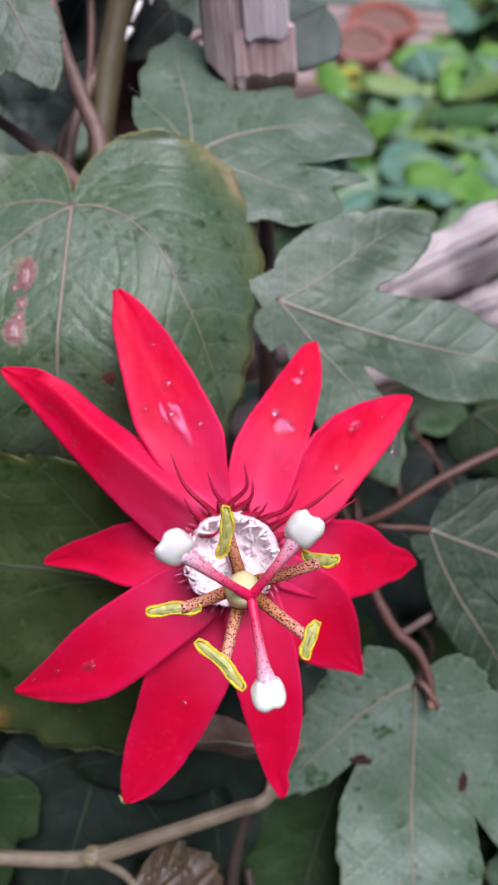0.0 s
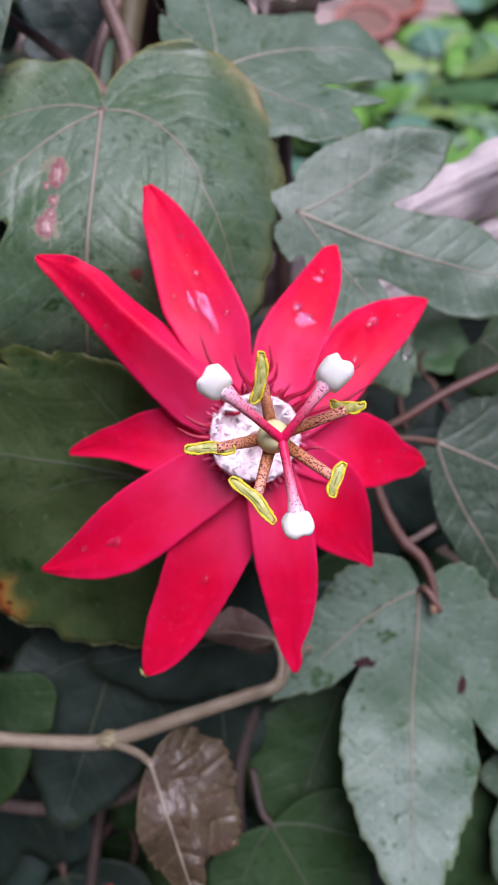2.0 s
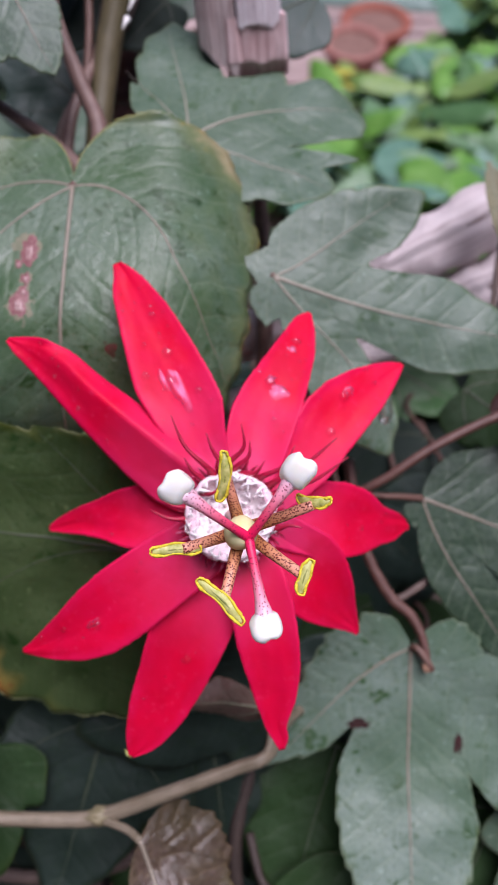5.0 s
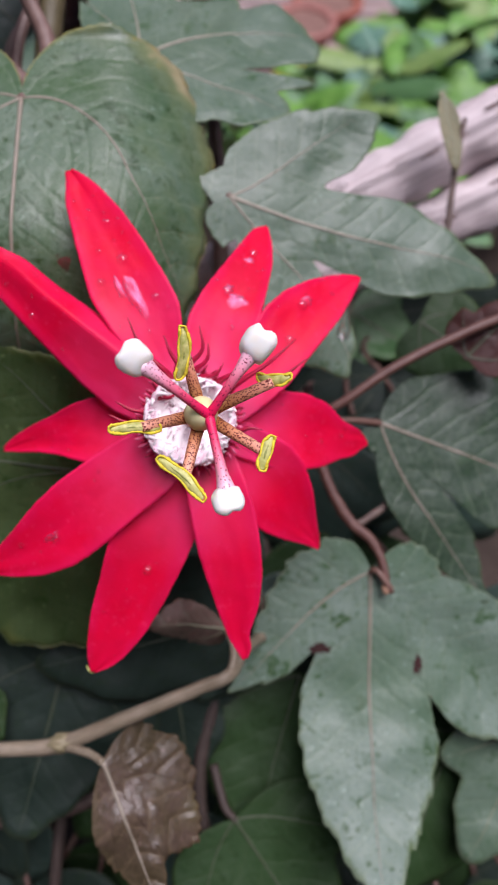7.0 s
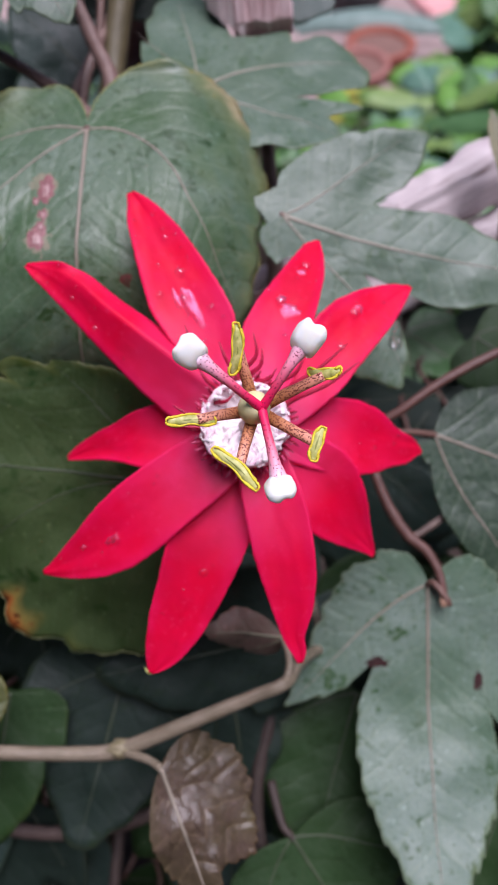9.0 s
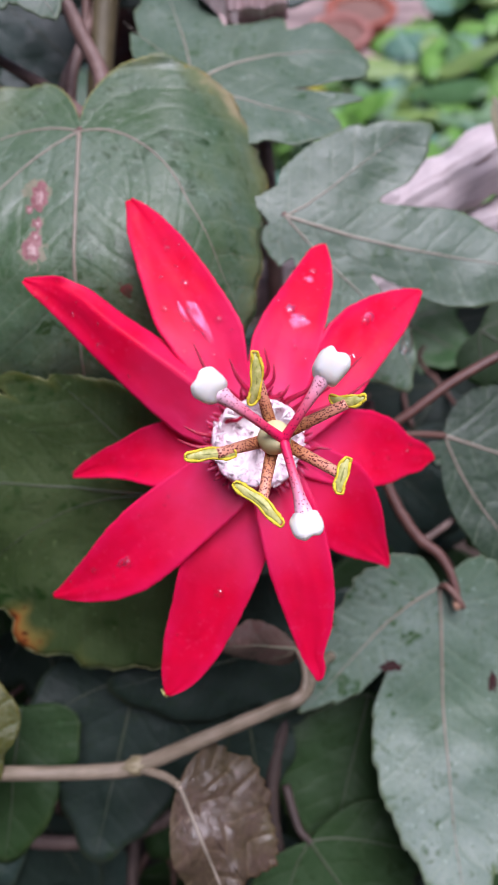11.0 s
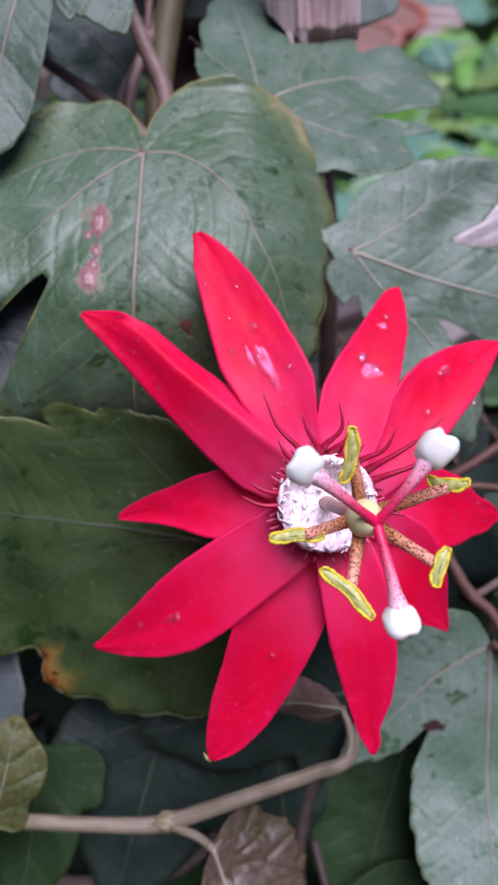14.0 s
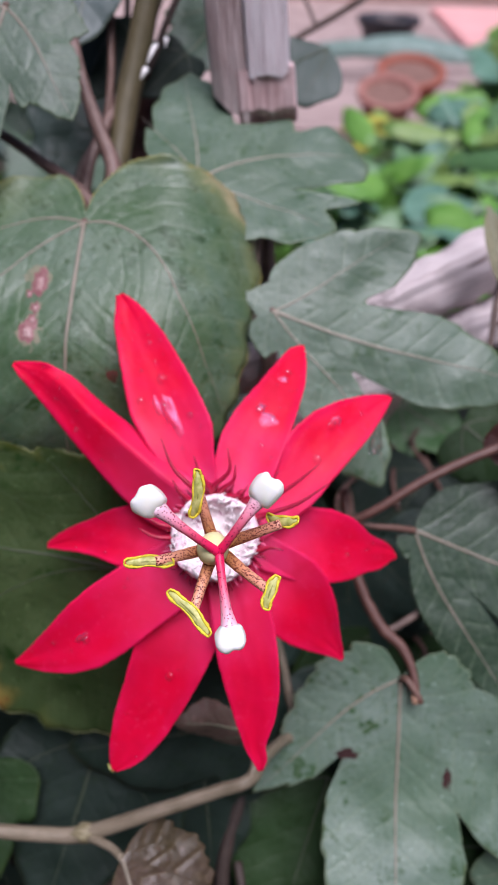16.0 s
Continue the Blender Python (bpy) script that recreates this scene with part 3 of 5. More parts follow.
    if veins and free:
        for i, rib in enumerate(ribs):
            pts = []
            for q in np.linspace(0.0, 1.0, 22):
                aa = course(rib, rib[0] * q)
                pts.append(surf(rib[0] * q * math.cos(aa), rib[0] * q * math.sin(aa)) + N * 0.00028)
            k = vein_r * (1.0 if i == 0 else 0.6) * 0.01
            tube("vein", pts, [k * 1.15, k, k * 0.8, k * 0.55, k * 0.3, k * 0.1], vein_mat or VEIN_G, thing, 6, 44, 0.6, bumps=0.25, seed=i)
    elif veins:
        for i, (ang, ln, hw, pk) in enumerate(lobes):
            if (ribs is not None and i not in ribs) or (ribs is None and ln < 0.5 * size):
                continue
            a0 = radians(ang)
            bow = 0.45 * max(-1, min(1, ang / 60))
            pts = []
            for s in np.linspace(0.0, 0.94, 22):
                aa = a0 + bow * ((1 - s) ** 2 - 0.15 * (1 - s))
                pts.append(surf(ln * s * math.cos(aa), ln * s * math.sin(aa)) + N * 0.00028)
            k = vein_r * (1.0 if i == 0 else 0.75) * 0.01
            tube("vein", pts, [k * 1.15, k, k * 0.8, k * 0.55, k * 0.3, k * 0.12], vein_mat or VEIN_G, thing, 6, 44, 0.6, bumps=0.25, seed=i)
    if petiole:
        pts = [B + N * 0.0002] + [L(*p) for p in petiole]
        tube("petiole", pts, petiole_r, petiole_mat or STEM_RED, thing, 10, bumps=0.12, seed=seed)
    return thing, surf


# ---- the passion flower ----
FC = Vector((-0.58, 0.31))          # the flower's axis where it leaves the bower's face


def petal(flower, tip, one, other, bulge=0.5, cup=0.25, seed=0, root_w=0.9, ridge=0.0, end=0.06, start=0.75):
    """A petal from the flower's axis to its tip. one, other: how far its two edges stand off the line from root to tip at the steps PETAL_STEPS, in cm; ridge: how far its second edge folds down."""
    tip = Vector(tip)
    d2 = Vector((tip.x - FC.x, tip.y - FC.y))
    root = Vector((FC.x, FC.y, root_w)) + Vector((*(d2.normalized() * start), 0.0))
    ex = (tip - root).normalized()
    side = Vector((0, 0, 1)).cross(ex).normalized()
    out = ex.cross(side).normalized()
    ln = (tip - root).length
    fine = np.linspace(0, 1, 101)
    edges = []
    for e, sign in ((one, 1), (other, -1)):
        q = np.interp(fine, PETAL_STEPS, (*e, sign * end))
        for _ in range(7):
            q[1:-1] = 0.25 * q[:-2] + 0.5 * q[1:-1] + 0.25 * q[2:]
        edges.append(q)

    def surf(s, t):
        """s along the petal, t across it from -1 to 1, in the bower's axes."""
        a, b = float(np.interp(s, fine, edges[0])), float(np.interp(s, fine, edges[1]))
        h, c = (a - b) / 2, (a + b) / 2
        fray = h * t * (0.018 * noise.noise(Vector((s * 24, seed * 3.0, 5 if t > 0 else 9))) + 0.015 * noise.noise(Vector((s * 60, seed * 3.0, 2 if t > 0 else 7))))
        mid = root + ex * (ln * s) + out * (bulge * math.sin(math.pi * s ** 0.8))
        lift = cup * h * (abs(t) ** 1.8 - 0.25) * min(1.0, 3.5 * (1.02 - s))
        x = c + h * t + fray
        if ridge:
            lift -= 0.62 * h * (t + 0.45) * math.sin(math.pi * min(1.0, 0.12 + s * 0.95)) ** 0.5
        if ridge and t < -0.45:
            k = (-0.45 - t) / 0.55 * math.sin(math.pi * min(1.0, s * 1.15)) ** 0.7 if s < 0.86 else 0.0
            lift -= (ridge + 0.62) * h * k
        rip = 0.045 * noise.noise(Vector((s * 2.6 + seed * 5, t * 1.2, seed))) + 0.012 * noise.noise(Vector((s * 7, t * 3 + seed, 4))) + 0.03 * abs(t) ** 3 * noise.noise(Vector((s * 7 + seed, 3 if t > 0 else 8, 2)))
        return L(*(mid + side * x + out * (lift + rip)))

    rows, cols = 96, 25
    verts, uv1, uv2 = [], [], []
    for i in range(rows):
        s = (i / (rows - 1))
        for j in range(cols):
            t = 2 * j / (cols - 1) - 1
            verts.append(surf(s, t))
            uv1.append((s * ln, t * 0.9))
            uv2.append((s, t * 0.5 + 0.5))
    solid(mesh("petal", verts, grid_faces(rows, cols), PETAL, flower, {"lobe": uv1, "rim": uv2}), 0.0005)
    return surf


PETAL_STEPS = (0.0, 0.15, 0.3, 0.45, 0.6, 0.75, 0.88, 0.95, 1.0)


def strip(name, pts, wide, mat, parent, turn):
    """A thin torn shred along the points, as wide as given in its middle, in cm."""
    line = bezier([L(*p) for p in pts], 6)
    verts, uv = [], []
    for i, p in enumerate(line):
        d = (line[min(i + 1, 6)] - line[max(i - 1, 0)]).normalized()
        sd = d.cross(AX_W if abs(d.dot(AX_W)) < 0.9 else AX_U)
        sd = (Matrix.Rotation(turn, 3, d) @ sd).normalized()
        up = sd.cross(d)
        w = wide * 0.005 * (0.75, 1.0, 0.95, 0.8, 0.62, 0.4, 0.08)[i]
        verts += [p - sd * w, p + up * w * 0.45, p + sd * w, p - up * w * 0.25]
        uv += [(0.6 + 0.05 * i, 0.2)] * 4
    return mesh(name, verts, grid_faces(7, 4, True), mat, parent, {"along": uv})


def knob(name, at, axes, mat, parent, power=0.62, notch=0.22, seed=0, rows=22, cols=30):
    """A blunt cushion with a shallow cleft at its far end; axes: three half-axis vectors in metres."""
    a, b, c = (Vector(q) for q in axes)
    verts = []
    for i in range(rows + 1):
        th = math.pi * i / rows
        for j in range(cols):
            ph = 2 * math.pi * j / cols
            q = Vector((math.cos(th), math.sin(th) * math.cos(ph), math.sin(th) * math.sin(ph)))
            r = Vector([math.copysign(abs(v) ** power, v) for v in q])
            r = r.lerp(q, 0.35)
            k = 1 + 0.10 * noise.noise(q * 1.6 + Vector((seed * 3.7, 0, 0)))
            r.x -= notch * max(0.0, r.x) * math.exp(-(r.y - 0.15) ** 2 * 9)
            verts.append(Vector(at) + (a * r.x + b * r.y + c * r.z) * k)
    return mesh(name, verts, grid_faces(rows + 1, cols, True), mat, parent)


def build_flower():
    flower = empty("passion_flower", L(FC.x, FC.y, 0.6))
    tagged(flower, "open scarlet passion flower with white corona and wet petals", "flower")
    spread = {}
    spread["p3"] = petal(flower, (4.30, -0.17, -1.75), (0.70, 0.95, 1.05, 1.07, 0.92, 0.52, 0.39, 0.25), (-0.60, -0.80, -0.90, -0.90, -0.78, -0.53, -0.40, -0.14), 0.35, 0.12, 1, 0.70)
    spread["p9"] = petal(flower, (-5.60, -0.50, -1.2), (0.50, 0.70, 0.76, 0.60, 0.35, 0.20, 0.14, 0.10), (-0.60, -0.85, -0.95, -0.87, -0.67, -0.52, -0.34, -0.20), 0.25, 0.25, 2, 0.65)
    spread["p4"] = petal(flower, (2.90, -3.06, -1.2), (0.90, 1.15, 1.35, 1.27, 1.02, 0.66, 0.35, 0.20), (-0.60, -0.75, -0.82, -0.80, -0.66, -0.45, -0.21, -0.10), 0.30, 0.18, 3, 0.70)
    spread["p2"] = petal(flower, (3.72, 4.24, -0.6), (0.30, 0.40, 0.62, 0.92, 0.94, 0.75, 0.48, 0.29), (-0.80, -0.88, -0.89, -0.73, -0.61, -0.49, -0.30, -0.18), 0.40, 0.16, 6, 0.88)
    spread["p1"] = petal(flower, (1.27, 5.57, -0.9), (0.55, 0.80, 0.95, 0.87, 0.69, 0.52, 0.38, 0.30), (-0.60, -0.72, -0.70, -0.67, -0.60, -0.52, -0.33, -0.17), 0.45, 0.20, 4, 1.00)
    spread["p8"] = petal(flower, (-5.84, -3.52, 0.0), (0.95, 1.06, 1.13, 1.23, 1.23, 1.01, 0.62, 0.31), (-0.50, -0.61, -0.64, -0.63, -0.51, -0.30, -0.16, -0.08), 0.45, 0.15, 5, 1.08)
    spread["p6"] = petal(flower, (-2.90, -5.94, 0.4), (0.80, 1.02, 1.12, 1.08, 0.99, 0.85, 0.61, 0.38), (-0.55, -0.72, -0.82, -0.78, -0.66, -0.58, -0.40, -0.25), 0.34, 0.16, 7, 0.74)
    spread["p5"] = petal(flower, (0.85, -5.55, 0.6), (0.80, 0.95, 1.02, 0.98, 0.87, 0.62, 0.23, 0.24), (-0.40, -0.46, -0.49, -0.50, -0.43, -0.35, -0.26, -0.14), 0.40, 0.20, 8, 1.05)
    spread["p11"] = petal(flower, (-3.73, 6.47, 0.2), (0.35, 0.50, 0.73, 0.86, 0.72, 0.56, 0.41, 0.20), (-0.40, -0.66, -1.01, -0.97, -0.87, -0.72, -0.49, -0.30), 0.45, 0.14, 9, 0.95, end=0.1)
    spread["p10"] = petal(flower, (-6.25, 4.38, 0.75), (0.70, 0.92, 0.85, 0.70, 0.54, 0.36, 0.22, 0.16), (-0.60, -0.72, -0.74, -0.71, -0.68, -0.73, -0.58, -0.30), 0.50, 0.06, 10, 1.15, ridge=0.5)
    # green hooks at two sepal tips
    q = spread["p6"](1.0, 0.0)
    tube("sepal_tip", [q, q + D(-0.10, 0.02, -0.05) * 0.01, q + D(-0.2, 0.12, -0.12) * 0.01], [0.0005, 0.00045, 0.0001], ANTHER, flower, 8)
    # receptacle that carries the petals
    prof = [(0.25, 0.25), (0.8, 0.45), (1.05, 0.75), (1.0, 1.05), (0.7, 1.2), (0.25, 1.25)]
    verts = []
    for r, w in prof:
        for j in range(28):
            a = 2 * math.pi * j / 28
            verts.append(L(FC.x + r * math.cos(a), FC.y + r * math.sin(a), w))
    mesh("receptacle", verts, grid_faces(len(prof), 28, True), PETAL, flower, {"lobe": [(0, 0)] * len(verts), "rim": [(0.2, 0)] * len(verts)})
    # corona: a crumpled white cup, crimson at its foot
    cols = 120
    prof = [(0.98, 1.05), (1.02, 1.3), (1.0, 1.52), (1.03, 1.75), (1.05, 1.95), (1.03, 2.08), (0.96, 2.12), (0.90, 2.04), (0.82, 1.92), (0.70, 1.80), (0.55, 1.72), (0.35, 1.70), (0.14, 1.74)]
    verts, uv = [], []
    for k, (r, w) in enumerate(prof):
        for j in range(cols):
            a = 2 * math.pi * j / cols
            p = Vector((math.cos(a) * 2.2, math.sin(a) * 2.2, k * 0.35))
            crease = abs(noise.noise(p * 2.1)) + 0.6 * abs(noise.noise(p * 4.3))
            rr = r * (1 + 0.10 * noise.noise(Vector((math.cos(a) * 2, math.sin(a) * 2, k * 0.2))) - 0.045 * crease)
            if k > 6:
                w = prof[k][1] + 0.09 * abs(noise.noise(Vector((rr * math.cos(a) * 4.0, rr * math.sin(a) * 4.0, 1.0)))) - 0.04
            verts.append(L(FC.x + rr * math.cos(a), FC.y + rr * math.sin(a), w + (0.15 if k < 7 else 0.06) * noise.noise(Vector((math.cos(a) * 5, math.sin(a) * 5, k * 0.6)))))
            uv.append((k / (len(prof) - 1), j / cols))
    mesh("corona", verts, grid_faces(len(prof), cols, True), CORONA, flower, {"along": uv})
    rng = random.Random(4)
    for j in range(150):
        a = 2 * math.pi * (j + rng.uniform(-0.45, 0.45)) / 150 * 3
        c, s = math.cos(a), math.sin(a)
        tier = j // 50
        if tier == 2 and j % 2:
            continue
        r0, r1, w0, w1 = ((1.03, 0.99, 1.60, 2.02), (1.0, 0.80, 2.02, 2.12), (0.80, 0.62, 1.74, 1.72))[tier]
        r0, r1 = r0 * rng.uniform(0.95, 1.03), r1 * rng.uniform(0.86, 1.1)
        w1 += rng.uniform(-0.14, 0.14)
        sw = rng.uniform(-0.12, 0.12)
        pts = [(FC.x + r0 * c, FC.y + r0 * s, w0), (FC.x + (r0 + r1) / 2 * c - sw * s, FC.y + (r0 + r1) / 2 * s + sw * c, (w0 + w1) / 2 + 0.10),
               (FC.x + r1 * c - 2 * sw * s, FC.y + r1 * s + 2 * sw * c, w1)]
        strip("corona_thread", pts, rng.uniform(0.06, 0.12), CORONA_W, flower, rng.uniform(-0.6, 0.6))
    for j in range(24):
        a, q = rng.uniform(0, 6.28), 0.85 * math.sqrt(rng.uniform(0.06, 1))
        x, y = FC.x + q * math.cos(a), FC.y + q * math.sin(a)
        b, ln = rng.uniform(0, 6.28), rng.uniform(0.10, 0.24)
        pts = [(x, y, 1.72), (x + 0.5 * ln * math.cos(b), y + 0.5 * ln * math.sin(b), 1.86 + rng.uniform(-0.04, 0.06)), (x + ln * math.cos(b), y + ln * math.sin(b), 1.84 + rng.uniform(-0.08, 0.08))]
        strip("corona_thread", pts, rng.uniform(0.07, 0.14), CORONA_W, flower, rng.uniform(-1.2, 1.2))
    # crimson threads: long ones that curl over the petals, short ones all round the foot of the cup
    long = [((-1.02, 1.25), (-2.01, 2.60), 0.14), ((-0.74, 1.40), (-1.19, 2.22), 0.05), ((-0.70, 1.42), (-0.40, 2.46), -0.22), ((-0.52, 1.38), (-0.19, 2.09), -0.14), ((-0.38, 1.28), (0.16, 1.63), -0.12),
            ((0.05, 1.18), (0.84, 2.01), -0.16), ((0.30, 1.05), (1.80, 2.22), -0.06), ((0.36, 0.80), (2.07, 1.79), -0.10), ((-1.20, 1.10), (-1.67, 1.64), 0.06), ((-1.36, 0.80), (-0.82, 1.03), -0.10),
            ((0.40, 0.05), (1.08, 0.14), 0.08), ((-1.50, 0.45), (-2.25, 0.72), 0.05), ((-1.45, 0.2), (-2.4, 0.42), 0.08)]
    for (bu, bv), (tu, tv), bend in long:
        d = Vector((tu - bu, tv - bv))
        n2 = Vector((-d.y, d.x)).normalized()
        pts = [L(bu - 0.12 * d.x / d.length, bv - 0.12 * d.y / d.length, 1.45), L(bu + 0.12 * d.x, bv + 0.12 * d.y, 1.9), L(bu + 0.55 * d.x + bend * n2.x, bv + 0.55 * d.y + bend * n2.y, 2.05), L(tu, tv, 2.1)]
        tube("crimson_thread", pts, [0.0011, 0.00085, 0.00056, 0.00038, 0.0001], SPIKE, flower, 7, 16)
    for j in range(84):
        a = 2 * math.pi * (j + rng.uniform(-0.4, 0.4)) / 84
        c, s = math.cos(a), math.sin(a)
        ln = rng.uniform(0.03, 0.30)
        sw = rng.uniform(-0.22, 0.22) * ln
        up = rng.uniform(-0.1, 0.5) * ln
        pts = [L(FC.x + 0.97 * c, FC.y + 0.97 * s, 1.40), L(FC.x + (1.08 + ln * 0.5) * c - sw * s, FC.y + (1.08 + ln * 0.5) * s + sw * c, 1.62 + up * 0.5),
               L(FC.x + (1.08 + ln) * c - 2.6 * sw * s, FC.y + (1.08 + ln) * s + 2.6 * sw * c, 1.62 + up)]
        tube("crimson_thread", pts, [0.0005, 0.00034, 0.0001], (SPIKE, SPIKE_PINK)[j % 2], flower, 6, 8)
    # column, ovary, stamens, styles
    tube("column", [L(FC.x, FC.y, 1.2), L(-0.45, 0.34, 3.2), L(-0.30, 0.38, 5.1)], [0.0017, 0.0012, 0.0015], COLUMN, flower, 14)
    blob("ovary", L(-0.27, 0.40, 5.5), (D(0.31, 0.04, 0) * 0.01, D(-0.03, 0.31, 0) * 0.01, D(0.02, 0, 0.46) * 0.01), OVARY, flower, 0.06, 1.5)
    stamens = [  # end of the filament, the two ends of its anther
        ((-0.56, 1.42, 5.85), (-0.61, 1.85, 6.02), (-0.68, 1.00, 5.70)),
        ((0.98, 0.97, 5.80), (1.28, 1.07, 5.86), (0.72, 1.08, 5.55)),
        ((0.86, -0.26, 5.95), (0.97, 0.02, 5.92), (0.80, -0.56, 5.95)),
        ((-0.52, -0.72, 5.95), (-0.98, -0.40, 5.95), (-0.20, -1.08, 6.05)),
        ((-1.28, 0.14, 5.95), (-1.80, 0.08, 6.03), (-0.98, 0.12, 5.78)),
    ]
    for end, a, b in stamens:
        e = Vector(end)
        st = Vector((-0.27, 0.40, 5.12))
        out = (e - st).normalized() * 0.22
        mid = st.lerp(e, 0.55) + Vector((0, 0, 0.08))
        f = tube("stamen", [L(*(st + out)), L(*mid), L(*e)], [0.00125, 0.00105, 0.00095], STAMEN, flower, 12, 16, 0.8, bumps=0.08)
        A, Bp = Vector(a), Vector(b)
        ax = (Bp - A)
        sd = Vector((0, 0, 1)).cross(ax).normalized()
        bow = Vector((e.x, e.y, 0)) - Vector(((A.x + Bp.x) / 2, (A.y + Bp.y) / 2, 0))
        bow = sd * max(-0.07, min(0.07, bow.dot(sd)))
        spine = [A, A.lerp(Bp, 0.25) + bow * 0.7, A.lerp(Bp, 0.5) + bow, A.lerp(Bp, 0.75) + bow * 0.7, Bp]
        body = tube("anther", [L(*(p + Vector((0, 0, 0.03)))) for p in spine], [0.00035, 0.00088, 0.00098, 0.00098, 0.00088, 0.00035], ANTHER, f, 12, 24, 0.8, bumps=0.15, seed=int(abs(a[0]) * 10))
        loop = []
        for k in range(41):
            q = 2 * math.pi * k / 40
            along = 0.5 - 0.5 * math.cos(q)
            p = A + ax * (-0.03 + 1.06 * along) + bow * math.sin(math.pi * along)
            loop.append(L(*(p + sd * ((0.092 + 0.014 * math.sin(5 * q + 7 * a[0])) * math.copysign(abs(math.sin(q)) ** 0.45, math.sin(q))) + Vector((0, 0, 0.06 + 0.012 * math.sin(7 * q))))))
        tube("pollen_edge", loop, [0.00017, 0.00029, 0.0002, 0.00031, 0.00018, 0.00028, 0.00022, 0.00030, 0.00019], POLLEN, body, 8, 120, bumps=0.8, seed=3)
        tube("groove", [L(*(p + Vector((0, 0, 0.094)))) for p in spine[1:4]], [0.0001, 0.00022, 0.0001], GROOVE, body, 6, 12)
    ends = [((-1.33, 1.23, 6.62), (0.33, 0.30, 0.24), 2), ((0.66, 1.56, 6.25), (0.30, 0.34, 0.24), 5), ((0.22, -1.04, 6.35), (0.30, 0.27, 0.25), 9)]
    for end, (a, b, c), sd in ends:
        e = Vector(end)
        st = Vector((-0.13, 0.36, 5.85))
        mid = st.lerp(e, 0.5) + Vector((0, 0, 0.12))
        away = (e - st).normalized()
        f = tube("style", [L(*st), L(*mid), L(*(e - away * 0.12))], [0.00095, 0.00078, 0.00085, 0.0011, 0.0017], STYLE, flower, 12, 18, bumps=0.06)
        cr = Vector((0, 0, 1)).cross(away)
        knob("stigma", L(*(e + away * 0.03)), (D(*(away * b * 0.95)) * 0.01, D(*(cr * a * 0.98)) * 0.01, D(0, 0, c) * 0.01), STIGMA, f, seed=sd, notch=0.10 if sd == 2 else 0.24)
    return flower, spread


flower, PET = build_flower()

# ---- vine leaves round the flower ----
leaf_1, surf_1 = leaf((-5.42, 9.04, -1.67), (-5.0, 0.2, -4.0), (0.0, 0.05, 1.0),
    [(-8, 9.8, 2.5, 0.72), (-27, 8.6, 1.5, 0.62), (28, 8.1, 2.6, 0.6), (66, 5.75, 2.4, 0.64), (50, 6.35, 2.0, 0.62), (104, 4.6, 1.55, 0.5), (127, 3.6, 0.9, 0.47), (-55, 10.2, 2.9, 0.5), (-92, 4.2, 1.4, 0.54), (-128, 2.2, 0.7, 0.66)], cuts=[(-37.5, 3.85, 5.8, 4.2)], margin=RIM_YELLOW, roll=(2.0, 0.26, 0.10, 6.0), soft=40, n=440, ribs=[(9.2, (0, -1, -2, -2.5, -2.5)), (7.2, (100, 75, 54.5, 43, 36)), (5.0, (-66, -60, -55, -53, -51)), (4.2, (-108, -98, -89, -82, -78))], mat=LEAF_OLD, label="large ageing green leaf with yellow rim and pink scars", arch=2.2, fold=0.03, wave=0.22, teeth=0.075, seed=1, petiole=[(-5.45, 9.5, -2.4), (-5.3, 10.3, -3.2), (-5.1, 11.4, -3.6)],
    vein_mat=VEIN, vein_r=0.058, petiole_mat=STEM_RED, petiole_r=(0.0012, 0.0016, 0.002))
leaf_2, surf_2 = leaf((-2.6, -1.3, -2.0), (-12.6, -0.4, -1.9), (0.0, -0.24, 1.0),
    [(4, 10.3, 4.0, 0.67), (47, 7.35, 1.5, 0.76), (64, 6.55, 2.55, 0.61), (-39, 5.35, 1.6, 0.36), (-80, 3.0, 1.5, 0.6), (110, 3.0, 1.5, 0.6)],
    LEAF_BLOTCH, "shaded dark green leaf with orange-brown corner behind petals", cuts=[(36.5, 6.5, 2.6), (-26, 5.9, 9)], margin=RIM_LIME, ribs=[(9.6, (-3, -1.5, -0.5, 0, 1)), (7.5, (-2, 2, 12, 21, 27)), (5.0, (-30, -36, -38, -39, -39))], teeth=0.12, fold=0.05, arch=-0.3, wave=0.2, seed=2, petiole=[(-1.5, -1.2, -3.0), (-0.5, -0.8, -4.5)], vein_mat=VEIN_D, vein_r=0.042)
leaf_3, surf_3 = leaf((0.31, 6.99, -2.94), (8.3, 5.6, -3.9), (0.05, 0.05, 1.0),
    [(-3.5, 9.1, 1.6, 0.47), (41.2, 5.57, 1.09, 0.64), (60.1, 3.84, 0.95, 0.31), (-44, 6.5, 1.1, 0.72), (-86, 1.51, 0.65, 0.44), (116.7, 0.94, 0.59, 0.78), (-128.5, 0.5, 1.18, 0.85)],
    LEAF_PALE, "grey-green three-lobed leaf with damp surface", cuts=[(19.8, 3.05, 6.5, 1.9), (-23.5, 3.1, 5, 1.6)], ribs=[(8.6, (-7, -6, -5, -3, -2, -2)), (4.6, (32, 40, 44, 45, 45)), (6.0, (-40, -37, -35, -37, -41))], fold=0.06, wave=0.2, teeth=0.09, seed=3, petiole=[(0.1, 7.4, -4.0), (0.0, 8.6, -6.0)], vein_mat=VEIN_P, vein_r=0.05)
